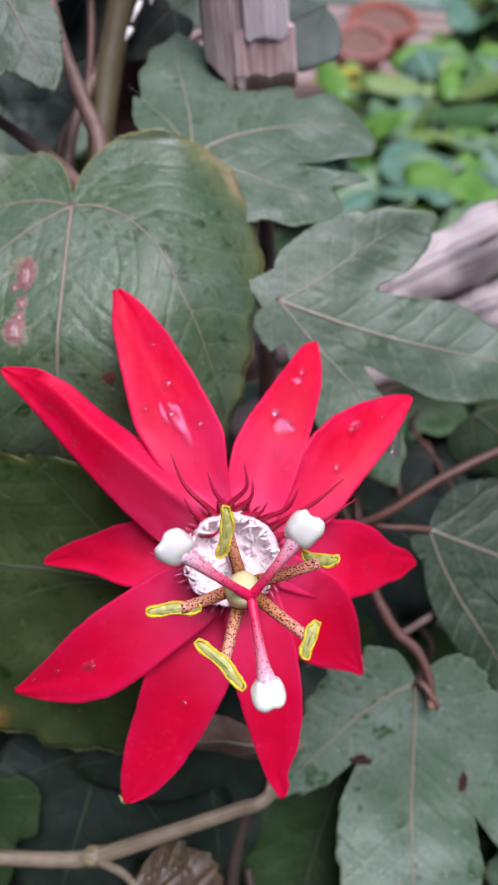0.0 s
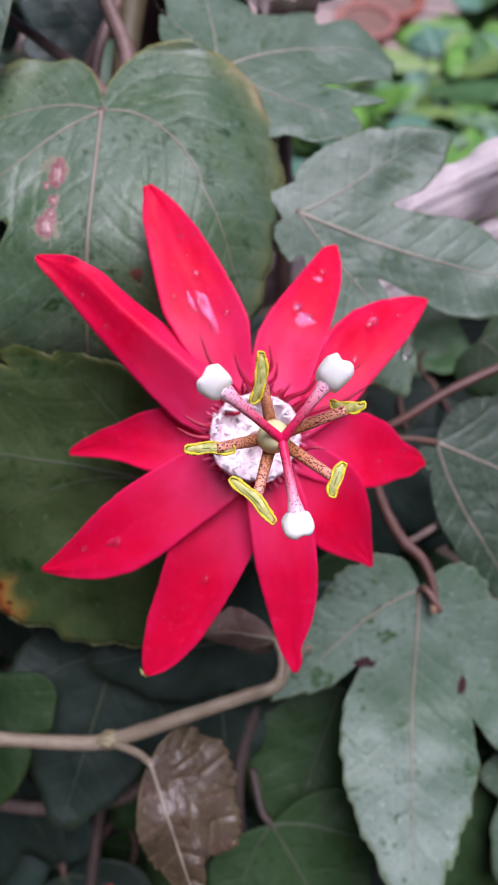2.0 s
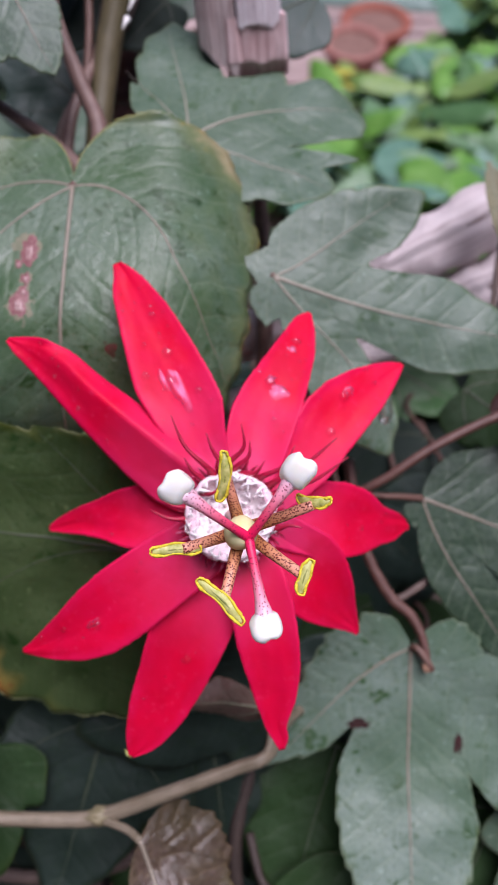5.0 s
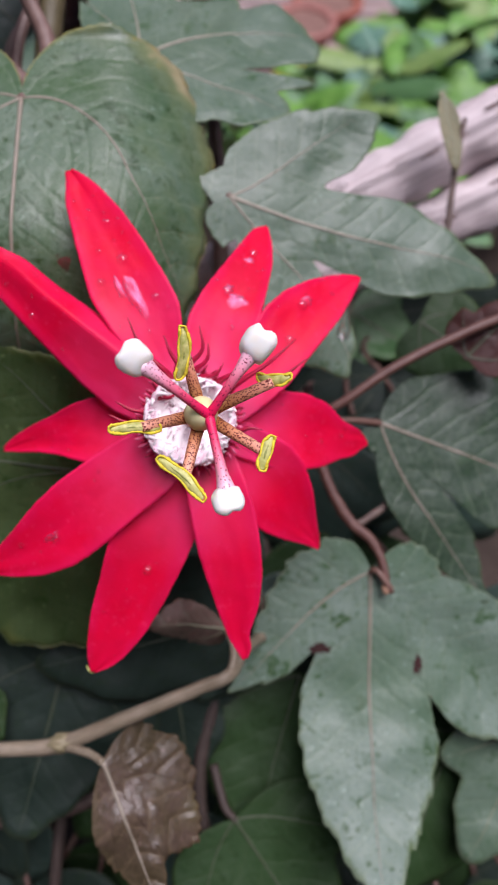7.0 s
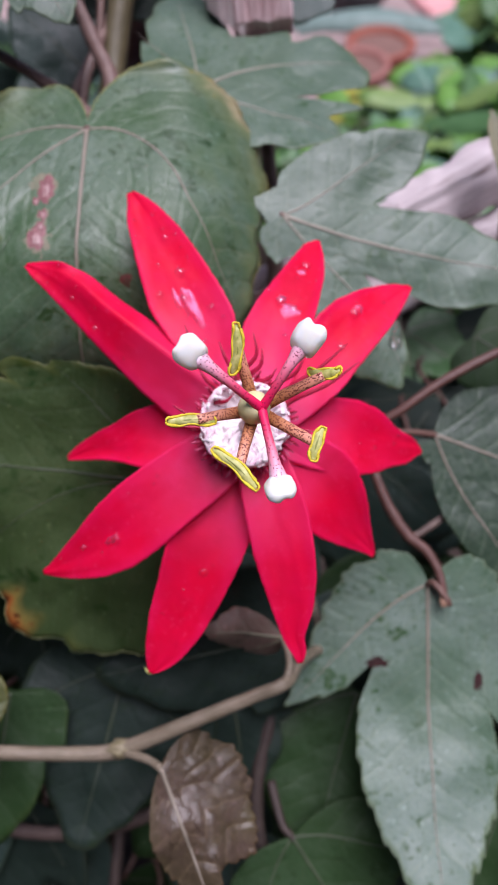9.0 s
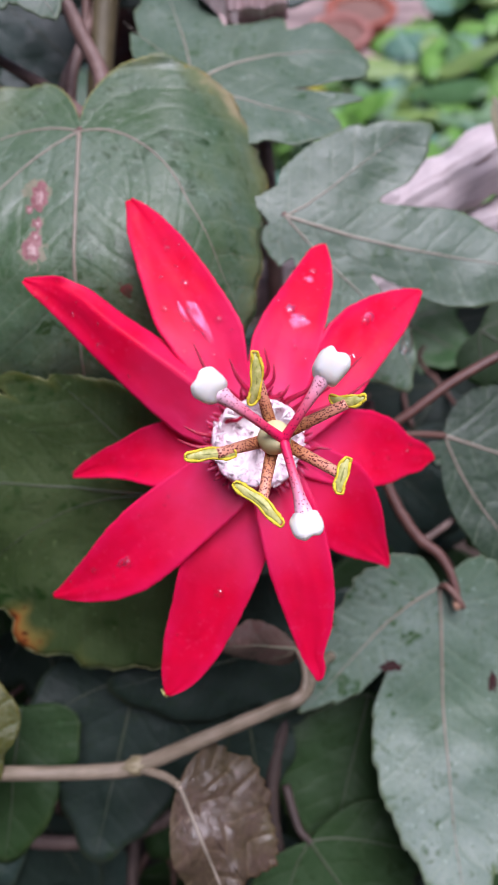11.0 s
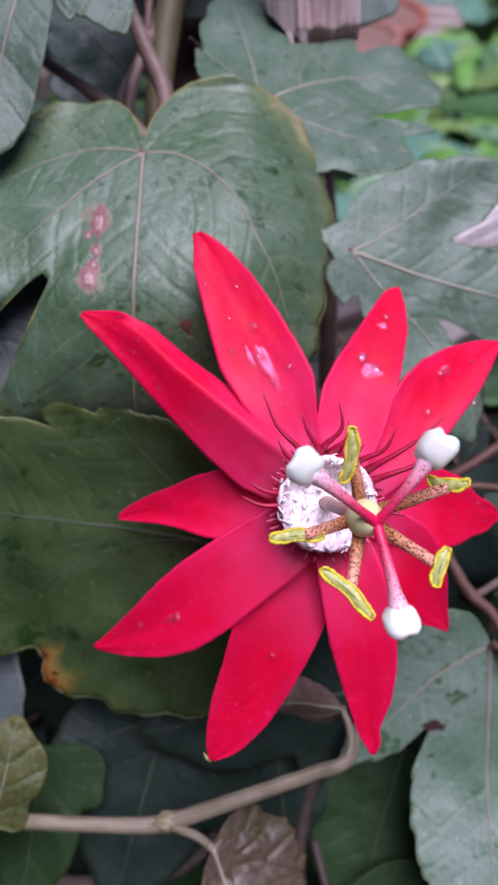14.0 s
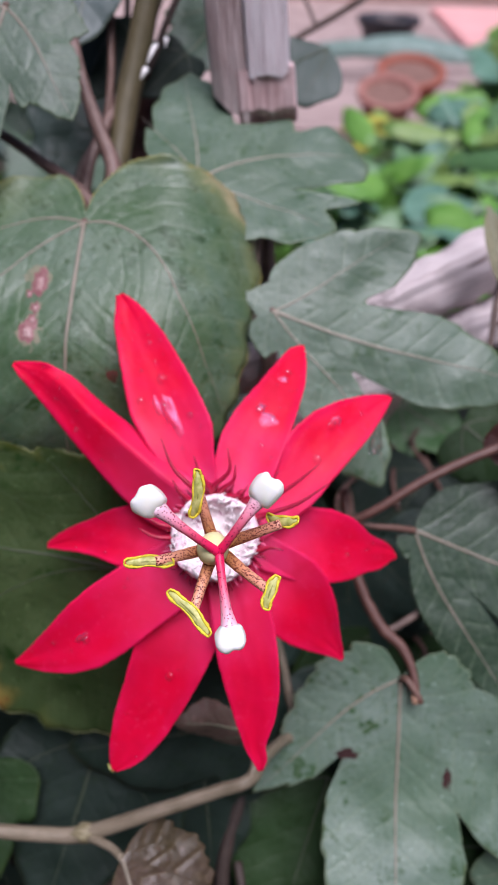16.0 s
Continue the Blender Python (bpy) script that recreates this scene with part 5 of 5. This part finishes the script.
for top, low, wd, tn in (((-4.55, 16.9, -5.5), (-4.75, 16.1, -5.3), 0.34, 0.5), ((-4.76, 16.0, -5.4), (-4.9, 15.45, -5.2), 0.26, -0.4), ((-4.25, 17.3, -5.7), (-4.2, 16.85, -5.6), 0.2, 0.2)):
    top, low = Vector(top), Vector(low)
    ob = strip("dry_husk", [top, top.lerp(low, 0.5) + Vector((0.06, 0, 0.12)), low], wd, FLAKE, None, tn)
    tagged(ob, "small white strip beside the thin twig", "husk", "dry husks")

# ---- wooden stake and bleached branches ----
def stake():
    low, rise = Vector((-1.1, 15.7, -5.0)), Vector((-0.13, 1.0, 0.735))
    th = empty("wooden_stake", L(*(low + rise * 12)))
    tagged(th, "weathered grey-pink wooden stake with a split face and blunt lower end", "stake")
    ax = -rise.normalized()
    sd = Vector((1, 0.10, 0))
    sd = (sd - ax * sd.dot(ax)).normalized()
    fr = sd.cross(ax).normalized()
    if fr.z < 0:
        fr = -fr

    def prism(name, outline, s0, end, mat, label, seed, rows=70, chamfer=0.0):
        """A timber of this section (across, out) from s0 down to end(across)."""
        pts = []
        for i in range(len(outline)):
            p, q = Vector(outline[i]), Vector(outline[(i + 1) % len(outline)])
            m = max(1, int((q - p).length / 0.09))
            pts += [p.lerp(q, j / m) for j in range(m)]
        k = len(pts)
        ctr = sum(pts, Vector((0, 0))) / k
        verts, uv = [], []
        for i in range(rows + 1):
            f = i / rows
            for j, p in enumerate(pts):
                e = end(p.x)
                d = s0 + (e - s0) * f
                rough = 0.035 * noise.noise(Vector((p.x * 5, p.y * 5, d * 0.25 + seed))) + 0.02 * noise.noise(Vector((p.x * 14, p.y * 14, d * 0.6 + seed)))
                q = p + (p - ctr).normalized() * rough
                if chamfer and d > e - chamfer:
                    q.y -= (d - e + chamfer) * 0.9
                verts.append(L(*(low + ax * d + sd * q.x + fr * q.y)))
                uv.append((d * 0.16 + seed, j / k))
        faces = grid_faces(rows + 1, k, True)
        faces += [tuple(range(k)), tuple(reversed([rows * k + j for j in range(k)]))]
        return mesh(name, verts, faces, mat, th, {"along": uv}, smooth=False, label=label)

    brown = wood_material("brown_stake_wood", (0.82, 0.70, 0.69), (0.33, 0.20, 0.185), (0.05, 0.028, 0.028), 30.0)
    prism("shaft", [(-0.10, -0.02), (-0.5, -0.06), (-0.95, -0.16), (-1.28, -0.42), (-1.38, -0.9), (-1.3, -1.7), (-0.8, -2.1), (-0.1, -2.1)], -18.0,
          lambda x: 1.75 + 0.35 * noise.noise(Vector((x * 3, 1, 1))) + 0.8 * x, brown, "brown grooved half of the stake", 2.0)
    prism("bleached_face", [(-0.02, 0.05), (-0.07, -0.25), (-0.05, -2.0), (1.0, -2.0), (1.36, -1.5), (1.44, -0.3), (1.36, 0.02), (0.7, 0.12)], -18.0,
          lambda x: 0.12 + 0.22 * noise.noise(Vector((x * 4, 5, 0))), WOOD_STAKE, "paler bleached half of the stake", 5.0)
    core = wood_material("core_wood", (0.82, 0.62, 0.62), (0.55, 0.33, 0.325), (0.14, 0.06, 0.06))
    prism("core", [(-0.42, 0.0), (-0.46, -0.2), (-0.4, -1.9), (1.2, -1.9), (1.52, -1.5), (1.60, -0.1), (1.52, 0.0)], -0.1,
          lambda x: 1.75 + 0.12 * noise.noise(Vector((x * 2, 3, 3))), core, "red-brown exposed core", 9.0, 24, 0.55)


stake()


def branch(points, radii, label, seed):
    th = empty("bleached_branch", L(*points[0]))
    tagged(th, label, "branch", "bleached branches")
    world_pts = [L(*p) for p in points]
    tube("limb", world_pts, radii, WOOD_LOG, th, 26, 70, bumps=0.22, seed=seed)
    line = bezier(world_pts, 70)
    rng = random.Random(seed)
    for i in (30, 46, 58):
        d = (line[i + 1] - line[i]).normalized()
        r = float(np.interp(i / 70, np.linspace(0, 1, len(radii)), radii))
        side = d.cross(AX_W).normalized()
        c = line[i] + AX_W * r * 0.80 + side * r * rng.uniform(-0.5, 0.5)
        blob("knot", c, (d * 0.006, side * 0.0035, AX_W * 0.0028), WOOD_LOG, th, 0.4, 2.0, i)
    for i in (24, 40, 50):
        d = (line[i + 1] - line[i]).normalized()
        r = float(np.interp(i / 70, np.linspace(0, 1, len(radii)), radii))
        side = d.cross(AX_W).normalized()
        q = rng.uniform(-0.4, 0.4)
        pts = [line[i + j] + (AX_W * math.cos(q) + side * math.sin(q)) * r * 0.985 for j in range(0, 16, 3)]
        tube("bark_strip", pts, [0.0004, 0.0011, 0.0013, 0.0009, 0.0003], BARK, th, 7, 16, 0.5, bumps=0.5, seed=i, label="thin strip of brown bark")


BARK = plain("brown_bark", (0.13, 0.085, 0.08), (0.24, 0.17, 0.16), 220, 0.8, 0.5)
branch([(-3.0, 5.2, -9.2), (0.5, 6.6, -9.0), (4.0, 8.4, -9.0), (7.4, 10.3, -9.0), (12.0, 12.8, -9.0), (18, 15.5, -9.5)], [0.008, 0.0092, 0.0108, 0.0122, 0.0128, 0.013], "bleached pinkish-grey branch lying behind the leaves", 3)
branch([(-1.0, 3.2, -10.4), (3.6, 5.9, -10.0), (8.6, 8.4, -9.6), (14.0, 11.0, -9.6), (20, 13.4, -10)], [0.008, 0.010, 0.011, 0.012, 0.012], "second bleached branch under the first", 8)

# ---- water drops ----
def drop(at, r, normal, flat=0.55, seed=0, stretch=1.0, label="clear water drop on a red petal", mat=WATER):
    nrm = normal.normalized()
    a = nrm.orthogonal().normalized()
    b = nrm.cross(a)
    ob = blob("water_drop", at + nrm * (r * flat * 0.35), (a * r * stretch, b * r, nrm * r * flat), mat, None, 0.12, 1.5, seed, 8, 12)
    return tagged(ob, label, "water drop", "water drops")


wet = [("p11", 0.72, -0.3, 0.07), ("p11", 0.62, 0.35, 0.05), ("p11", 0.55, -0.2, 0.11), ("p11", 0.5, 0.62, 0.08), ("p11", 0.36, -0.5, 0.07), ("p11", 0.80, 0.1, 0.04), ("p11", 0.44, 0.05, 0.09),
       ("p1", 0.78, 0.1, 0.10), ("p1", 0.5, 0.3, 0.12), ("p1", 0.48, -0.25, 0.11), ("p1", 0.33, -0.3, 0.06), ("p2", 0.62, 0.3, 0.11), ("p2", 0.45, -0.2, 0.10), ("p2", 0.8, 0.0, 0.05),
       ("p10", 0.75, 0.3, 0.05), ("p10", 0.6, 0.5, 0.05), ("p8", 0.6, 0.1, 0.10), ("p8", 0.75, -0.4, 0.06), ("p6", 0.5, 0.2, 0.10), ("p3", 0.6, -0.2, 0.06), ("p3", 0.75, 0.2, 0.05)]
rngw = random.Random(77)
for key, count in (("p11", 16), ("p1", 9), ("p10", 9), ("p2", 7), ("p8", 5), ("p3", 5), ("p6", 4), ("p9", 3)):
    wet += [(key, rngw.uniform(0.25, 0.9), rngw.choice((-1, 1)) * rngw.random() ** 0.6 * 0.85, rngw.uniform(0.025, 0.06)) for _ in range(count)]
for i, (key, s, t, r) in enumerate(wet):
    f = PET[key]
    p = f(s, t)
    nrm = (f(s + 0.02, t) - p).cross(f(s, t + 0.05) - p)
    if nrm.dot(AX_W) < 0:
        nrm = -nrm
    drop(p + nrm.normalized() * 0.0003, r * 0.0125 if i < 21 else r * 0.0085, nrm, 0.6, i)


def film(key, s0, t0, ls, lt, seed, turn=0.0):
    """A thin rippled skin of rain water on a petal."""
    f = PET[key]
    k, rings = 40, 7
    verts = []
    for i in range(rings + 1):
        q = i / rings
        for j in range(k):
            a = 2 * math.pi * j / k
            e = q * (1 + 0.5 * noise.noise(Vector((math.cos(a) * 1.3, math.sin(a) * 1.3, seed))))
            x, y = e * math.cos(a), e * math.sin(a)
            s, t = s0 + ls * (x * math.cos(turn) - y * math.sin(turn)), t0 + lt * (x * math.sin(turn) + y * math.cos(turn))
            p = f(s, t)
            nrm = (f(s + 0.02, t) - p).cross(f(s, t + 0.05) - p).normalized()
            if nrm.dot(AX_W) < 0:
                nrm = -nrm
            h = 0.034 + 0.05 * (1 - q * q) * (0.7 + noise.noise(Vector((s * 15 + seed, t * 3, 2)))) - 0.03 * q ** 6
            verts.append(p + nrm * h * 0.01)
    ob = mesh("water_film", verts, grid_faces(rings + 1, k, True), WATER_SKIN)
    return tagged(ob, "thin smear of rain water on a red petal", "water film", "water drops")


film("p11", 0.39, -0.02, 0.115, 0.20, 3, 0.15)
film("p11", 0.45, 0.22, 0.06, 0.09, 5)
film("p1", 0.47, -0.1, 0.045, 0.42, 7, 0.3)
film("p1", 0.52, 0.3, 0.03, 0.2, 17, -0.2)
film("p1", 0.73, 0.12, 0.022, 0.28, 9)
film("p2", 0.66, 0.35, 0.03, 0.2, 12)
film("p8", 0.62, 0.0, 0.04, 0.12, 14)
hang = L(3.50, 3.60, -0.85)
tagged(tube("water_drop", [hang + Vector((0, 0, 0.0005)), hang + Vector((0, 0, -0.004)), hang + Vector((0, 0, -0.008)), hang + Vector((0, 0, -0.0105)), hang + Vector((0, 0, -0.0118))], [0.0005, 0.0011, 0.0020, 0.0019, 0.0005], WATER_CLEAR, None, 16, 28),
       "hanging water drop below a petal tip", "water drop", "water drops")
FADED_RED = plain("faded_red_petal", (0.30, 0.025, 0.02), (0.42, 0.07, 0.035), 300, 0.6, 0.3)
for du, dv, sc in ((-4.9, -18.0, 0.5), (-4.0, -18.4, 0.6), (-4.4, -18.9, 0.5)):
    fl = blob("fallen_petal", L(du, dv, -9.0), (D(sc * 0.6, 0.2, 0) * 0.01, D(-0.1, sc, 0.2) * 0.01, D(0, 0.05, 0.09) * 0.01), FADED_RED, None, 0.3, 1.5, int(sc * 10))
    tagged(fl, "fallen scarlet petal caught low in the vine", "petal", "fallen petals")
a, b = at_leaf((-4.8, -7.6, -6.0), (-6.2, -13.6, -5.2), (0, 0, 1), -7.63, -11.52)
q = shade["dark blue-green leaf under the stem"](a, b)
drop(q, 0.0016, AX_W, 0.8, 3, label="bright water drop on a dark leaf", mat=WATER_CLEAR)

# ---- the ground and the garden beyond ----
n = 60
verts, faces = [], []
xs = np.concatenate([-np.geomspace(3, 400, 10)[::-1], np.linspace(-2.6, 2.6, 40), np.geomspace(3, 400, 10)])
ys = np.concatenate([-np.geomspace(3, 400, 10)[::-1], np.linspace(-2.6, 5.6, 56), np.geomspace(6, 400, 10)])
for y in ys:
    for x in xs:
        near = max(0.0, 1 - max(abs(x), abs(y - 1.5)) / 6)
        verts.append(Vector((x, y, 0.05 * near * noise.noise(Vector((x * 2.2, y * 2.2, 0))) - 0.03)))
tagged(mesh("ground", verts, grid_faces(len(ys), len(xs)), SOIL, None, at=(0, 0, 0)), "damp dark garden soil", "ground", kind="structure")


def pot(at, r, h, mat, label, name="flower_pot", tilt=0.0):
    th = empty(name, at)
    tagged(th, label, "pot", "garden pots")
    turn = Matrix.Rotation(tilt, 3, 'X')
    prof = [(0.0, 0.0), (r * 0.68, 0.0), (r * 0.70, 0.01), (r * 0.88, h * 0.78)]
    prof2 = [(r * 0.88, h * 0.78), (r * 1.0, h * 0.79), (r * 1.02, h * 0.98), (r * 0.96, h), (r * 0.80, h * 0.97), (r * 0.76, h * 0.8)]
    for nm, pr, mt in (("body", prof, mat), ("rim", prof2, mat), ("potting_soil", [(r * 0.77, h * 0.84), (0.0, h * 0.86)], GRIT)):
        vs = []
        for rr, z in pr:
            for j in range(32):
                a = 2 * math.pi * j / 32
                vs.append(Vector(at) + turn @ Vector((rr * math.cos(a), rr * math.sin(a), z)))
        mesh(nm, vs, grid_faces(len(pr), 32, True), mt, th)
    return th


GRIT = plain("reddish_grit", (0.14, 0.07, 0.055), (0.26, 0.15, 0.12), 60, 0.9, 0.4)
CLAY_DARK = plain("dark_terracotta", (0.26, 0.07, 0.045), (0.36, 0.12, 0.08), 30, 0.8, 0.2)
pot((0.255, 2.20, 0.0), 0.083, 0.085, TERRACOTTA, "small salmon terracotta pot tipped forward in the garden", tilt=0.35)
pot((0.335, 2.42, 0.0), 0.10, 0.10, CLAY_DARK, "red-brown terracotta pot tipped behind another pot", tilt=0.30)
pot((0.33, 3.25, 0.0), 0.12, 0.13, BLACK_PLASTIC, "black plastic tub far behind", "plastic_tub")

rng = random.Random(11)


def bush(name, cx, cy, rx, ry, h, count, mats, label, size, lobes):
    th = empty(name, (cx, cy, 0))
    tagged(th, label, "plant", "garden plants")
    for i in range(count):
        a, q = rng.uniform(0, 6.28), math.sqrt(rng.random())
        p = Vector((cx + rx * q * math.cos(a), cy + ry * q * math.sin(a), h * (0.25 + 0.75 * rng.random()) * (1 - 0.4 * q)))
        d = Vector((rng.uniform(-1, 1), rng.uniform(-1, 0.5), rng.uniform(-0.6, 0.3))).normalized()
        s = size * rng.uniform(0.7, 1.25)
        nn = Vector((rng.uniform(-0.5, 0.5), -0.6 + rng.uniform(-0.5, 0.5), 0.9))
        lf, _ = leaf(p, p + d * s, nn, [(an, ln * s * 100, hw * s * 100, pk) for an, ln, hw, pk in lobes], rng.choice(mats), "", fold=0.12, wave=0.4, seed=200 + i, n=48, rings=4, veins=False, name="leaf", place=False)
        root = Vector((cx + rng.uniform(-0.3, 0.3) * rx, cy + rng.uniform(-0.3, 0.3) * ry, -0.02))
        blade = lf.children[0]
        lf.children[0].name = "leaf"
        off = lf.location.copy()
        blade.parent = th
        blade.location = off - th.location
        bpy.data.objects.remove(lf)
        mid = (root + p) / 2 + Vector((0, 0, 0.15 * h))
        tube("leaf_stalk", [root, mid, p], [0.003, 0.0022, 0.0014], LEAF_BRIGHT, th, 6, 8)
    return th


TRIPLE = [(0, 1.0, 0.22, 0.42), (48, 0.8, 0.18, 0.45), (-48, 0.75, 0.18, 0.45)]
OVATE = [(0, 1.0, 0.28, 0.4), (120, 0.2, 0.15, 0.5), (-120, 0.2, 0.15, 0.5)]
LANCE = [(0, 1.0, 0.15, 0.4), (130, 0.12, 0.1, 0.5), (-130, 0.12, 0.1, 0.5)]
ROUND = [(0, 1.0, 0.36, 0.42), (70, 0.5, 0.3, 0.5), (-70, 0.5, 0.3, 0.5)]
LEAF_LIME = leaf_material("leaf_lime_green", (0.25, 0.36, 0.10), (0.14, 0.26, 0.05), (0.10, 0.2, 0.02), through=(0.4, 0.55, 0.05))
LEAF_TEAL = leaf_material("leaf_teal_green", (0.17, 0.32, 0.24), (0.08, 0.20, 0.14), (0.06, 0.18, 0.10))
bush("garden_plant", 0.27, 1.12, 0.20, 0.2, 0.20, 80, [LEAF_MINT, LEAF_TEAL, LEAF_BRIGHT, LEAF_MINT], "low mint-green leafy plant in the garden", 0.105, TRIPLE)
bush("garden_plant", 0.24, 1.34, 0.16, 0.14, 0.21, 64, [LEAF_LIME, LEAF_MINT, LEAF_MINT, LEAF_BRIGHT, LEAF_GARDEN], "yellow-green narrow-leaved plant in the garden", 0.135, LANCE)
bush("garden_plant", 0.47, 1.5, 0.16, 0.22, 0.27, 64, [LEAF_BRIGHT, LEAF_GARDEN, LEAF_LIME, LEAF_TEAL], "bright green broad-leaved plant in the garden", 0.155, OVATE)
bush("garden_plant", 0.66, 2.1, 0.22, 0.3, 0.33, 70, [LEAF_BRIGHT, LEAF_GARDEN, LEAF_LIME, LEAF_TEAL], "taller bright green plant by the pots", 0.13, ROUND)
bush("garden_plant", 0.06, 1.3, 0.16, 0.2, 0.15, 46, [LEAF_MINT, LEAF_BRIGHT], "low pale green ground plant", 0.06, OVATE)
bush("garden_plant", 0.22, 1.92, 0.05, 0.04, 0.09, 8, [LEAF_YELLOW, LEAF_YELLOW, LEAF_LIME], "small plant with yellowing leaves before the pot", 0.07, OVATE)
bush("garden_plant", 0.38, 1.86, 0.11, 0.06, 0.12, 16, [LEAF_FROST, LEAF_FROST, LEAF_BLUEGREY], "pale grey-blue plant beside the pot", 0.10, OVATE)


def long_leaf_plant(spots):
    th = empty("strap_plant", (0.3, 2.75, 0))
    tagged(th, "grey-green strap-leaved plant lying across the garden", "plant", "garden plants")
    for i, (a, b, wide) in enumerate(spots):
        a, b = Vector(a), Vector(b)
        side = (b - a).cross(Vector((0, -0.75, 0.65))).normalized()
        up = side.cross(b - a).normalized()
        verts, uv1, uv2 = [], [], []
        for k in range(25):
            q = k / 24
            wd = wide * math.sin(math.pi * (0.06 + 0.93 * q)) ** 0.6
            for j in range(7):
                x = j / 3 - 1
                verts.append(a.lerp(b, q) + side * (x * wd) + up * (0.04 * math.sin(math.pi * q) - 0.25 * wd * abs(x) + 0.004 * noise.noise(Vector((q * 6, x, i)))))
                uv1.append((q * 8, x * 2))
                uv2.append((abs(x) * 0.9, q))
        solid(mesh("leaf", verts, grid_faces(25, 7), LEAF_BLUEGREY, th, {"lobe": uv1, "rim": uv2}), 0.002)


long_leaf_plant([((0.05, 2.75, 0.09), (0.66, 2.7, 0.07), 0.036), ((0.10, 2.85, 0.05), (0.5, 2.95, 0.09), 0.03), ((0.7, 2.9, 0.04), (0.25, 3.0, 0.06), 0.03)])
bush("garden_plant", -0.45, 1.3, 0.4, 0.3, 0.30, 60, [LEAF_DEEP, LEAF_BLUE, LEAF_GREY], "dark leafy plant behind the vine", 0.12, ROUND)

# wall at the garden's end and the red sheet that leans on it
def box(name, lo, hi, mat, label, category, kind=""):
    bm = bmesh.new()
    bmesh.ops.create_cube(bm, size=1.0)
    c = (Vector(lo) + Vector(hi)) / 2
    for v in bm.verts:
        v.co = Vector(((hi[0] - lo[0]) * v.co.x, (hi[1] - lo[1]) * v.co.y, (hi[2] - lo[2]) * v.co.z))
    bmesh.ops.bevel(bm, geom=bm.edges[:], offset=0.01, segments=2, affect='EDGES')
    me = bpy.data.meshes.new(name)
    bm.to_mesh(me)
    bm.free()
    me.materials.append(mat)
    ob = new(name, me)
    ob.location = c
    return tagged(ob, label, category, kind=kind)


box("garden_wall", (-6, 5.0, -0.1), (6, 5.2, 0.55), PINK_WALL, "low pink plastered garden wall", "wall", "structure")
box("pavement", (-5, 2.05, -0.12), (5, 5.0, 0.0), plain("pinkish_paving", (0.26, 0.185, 0.17), (0.46, 0.35, 0.325), 9, 0.85, 0.2), "worn pinkish paving at the garden's end", "paving", "structure")
# unseen walls added behind the camera and at the sides, to close off low sky
DIM = plain("grey_unseen_wall", (0.13, 0.12, 0.11), (0.2, 0.185, 0.17), 3, 0.9, 0.2)
box("wall_south", (-3.2, -2.3, -0.1), (3.2, -2.1, 2.4), DIM, "unseen grey wall added behind the camera", "wall", "structure")
box("wall_west", (-3.2, -2.1, -0.1), (-3.0, 5.0, 1.8), DIM, "unseen grey wall added beside the yard", "wall", "structure")
box("wall_east", (3.0, -2.1, -0.1), (3.2, 5.0, 1.8), DIM, "unseen grey wall added beside the yard", "wall", "structure")
box("red_sheet", (0.66, 3.35, 0.002), (2.4, 4.6, 0.03), RED_SHEET, "salmon-red sheet lying on the ground", "sheet")

# ---- deep foliage that closes the bower behind: added leaves, shade in their colour ----
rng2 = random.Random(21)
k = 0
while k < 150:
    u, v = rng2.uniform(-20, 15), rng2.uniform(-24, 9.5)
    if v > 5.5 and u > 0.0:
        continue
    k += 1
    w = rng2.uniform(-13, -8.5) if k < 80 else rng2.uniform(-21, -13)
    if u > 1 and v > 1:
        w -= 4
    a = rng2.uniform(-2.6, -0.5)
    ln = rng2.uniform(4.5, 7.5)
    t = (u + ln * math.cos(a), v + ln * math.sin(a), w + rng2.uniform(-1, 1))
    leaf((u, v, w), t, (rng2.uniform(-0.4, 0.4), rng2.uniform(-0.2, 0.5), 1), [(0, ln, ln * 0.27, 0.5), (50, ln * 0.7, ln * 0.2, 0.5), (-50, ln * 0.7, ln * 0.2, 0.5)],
         rng2.choice([LEAF_BLUE, LEAF_DEEP, LEAF_SHADED]), "dark shaded leaf deep inside the vine", fold=0.08, wave=0.3, seed=300 + k, n=70, rings=6, vein_r=0.04, vein_mat=VEIN_D, group="inner vine leaves",
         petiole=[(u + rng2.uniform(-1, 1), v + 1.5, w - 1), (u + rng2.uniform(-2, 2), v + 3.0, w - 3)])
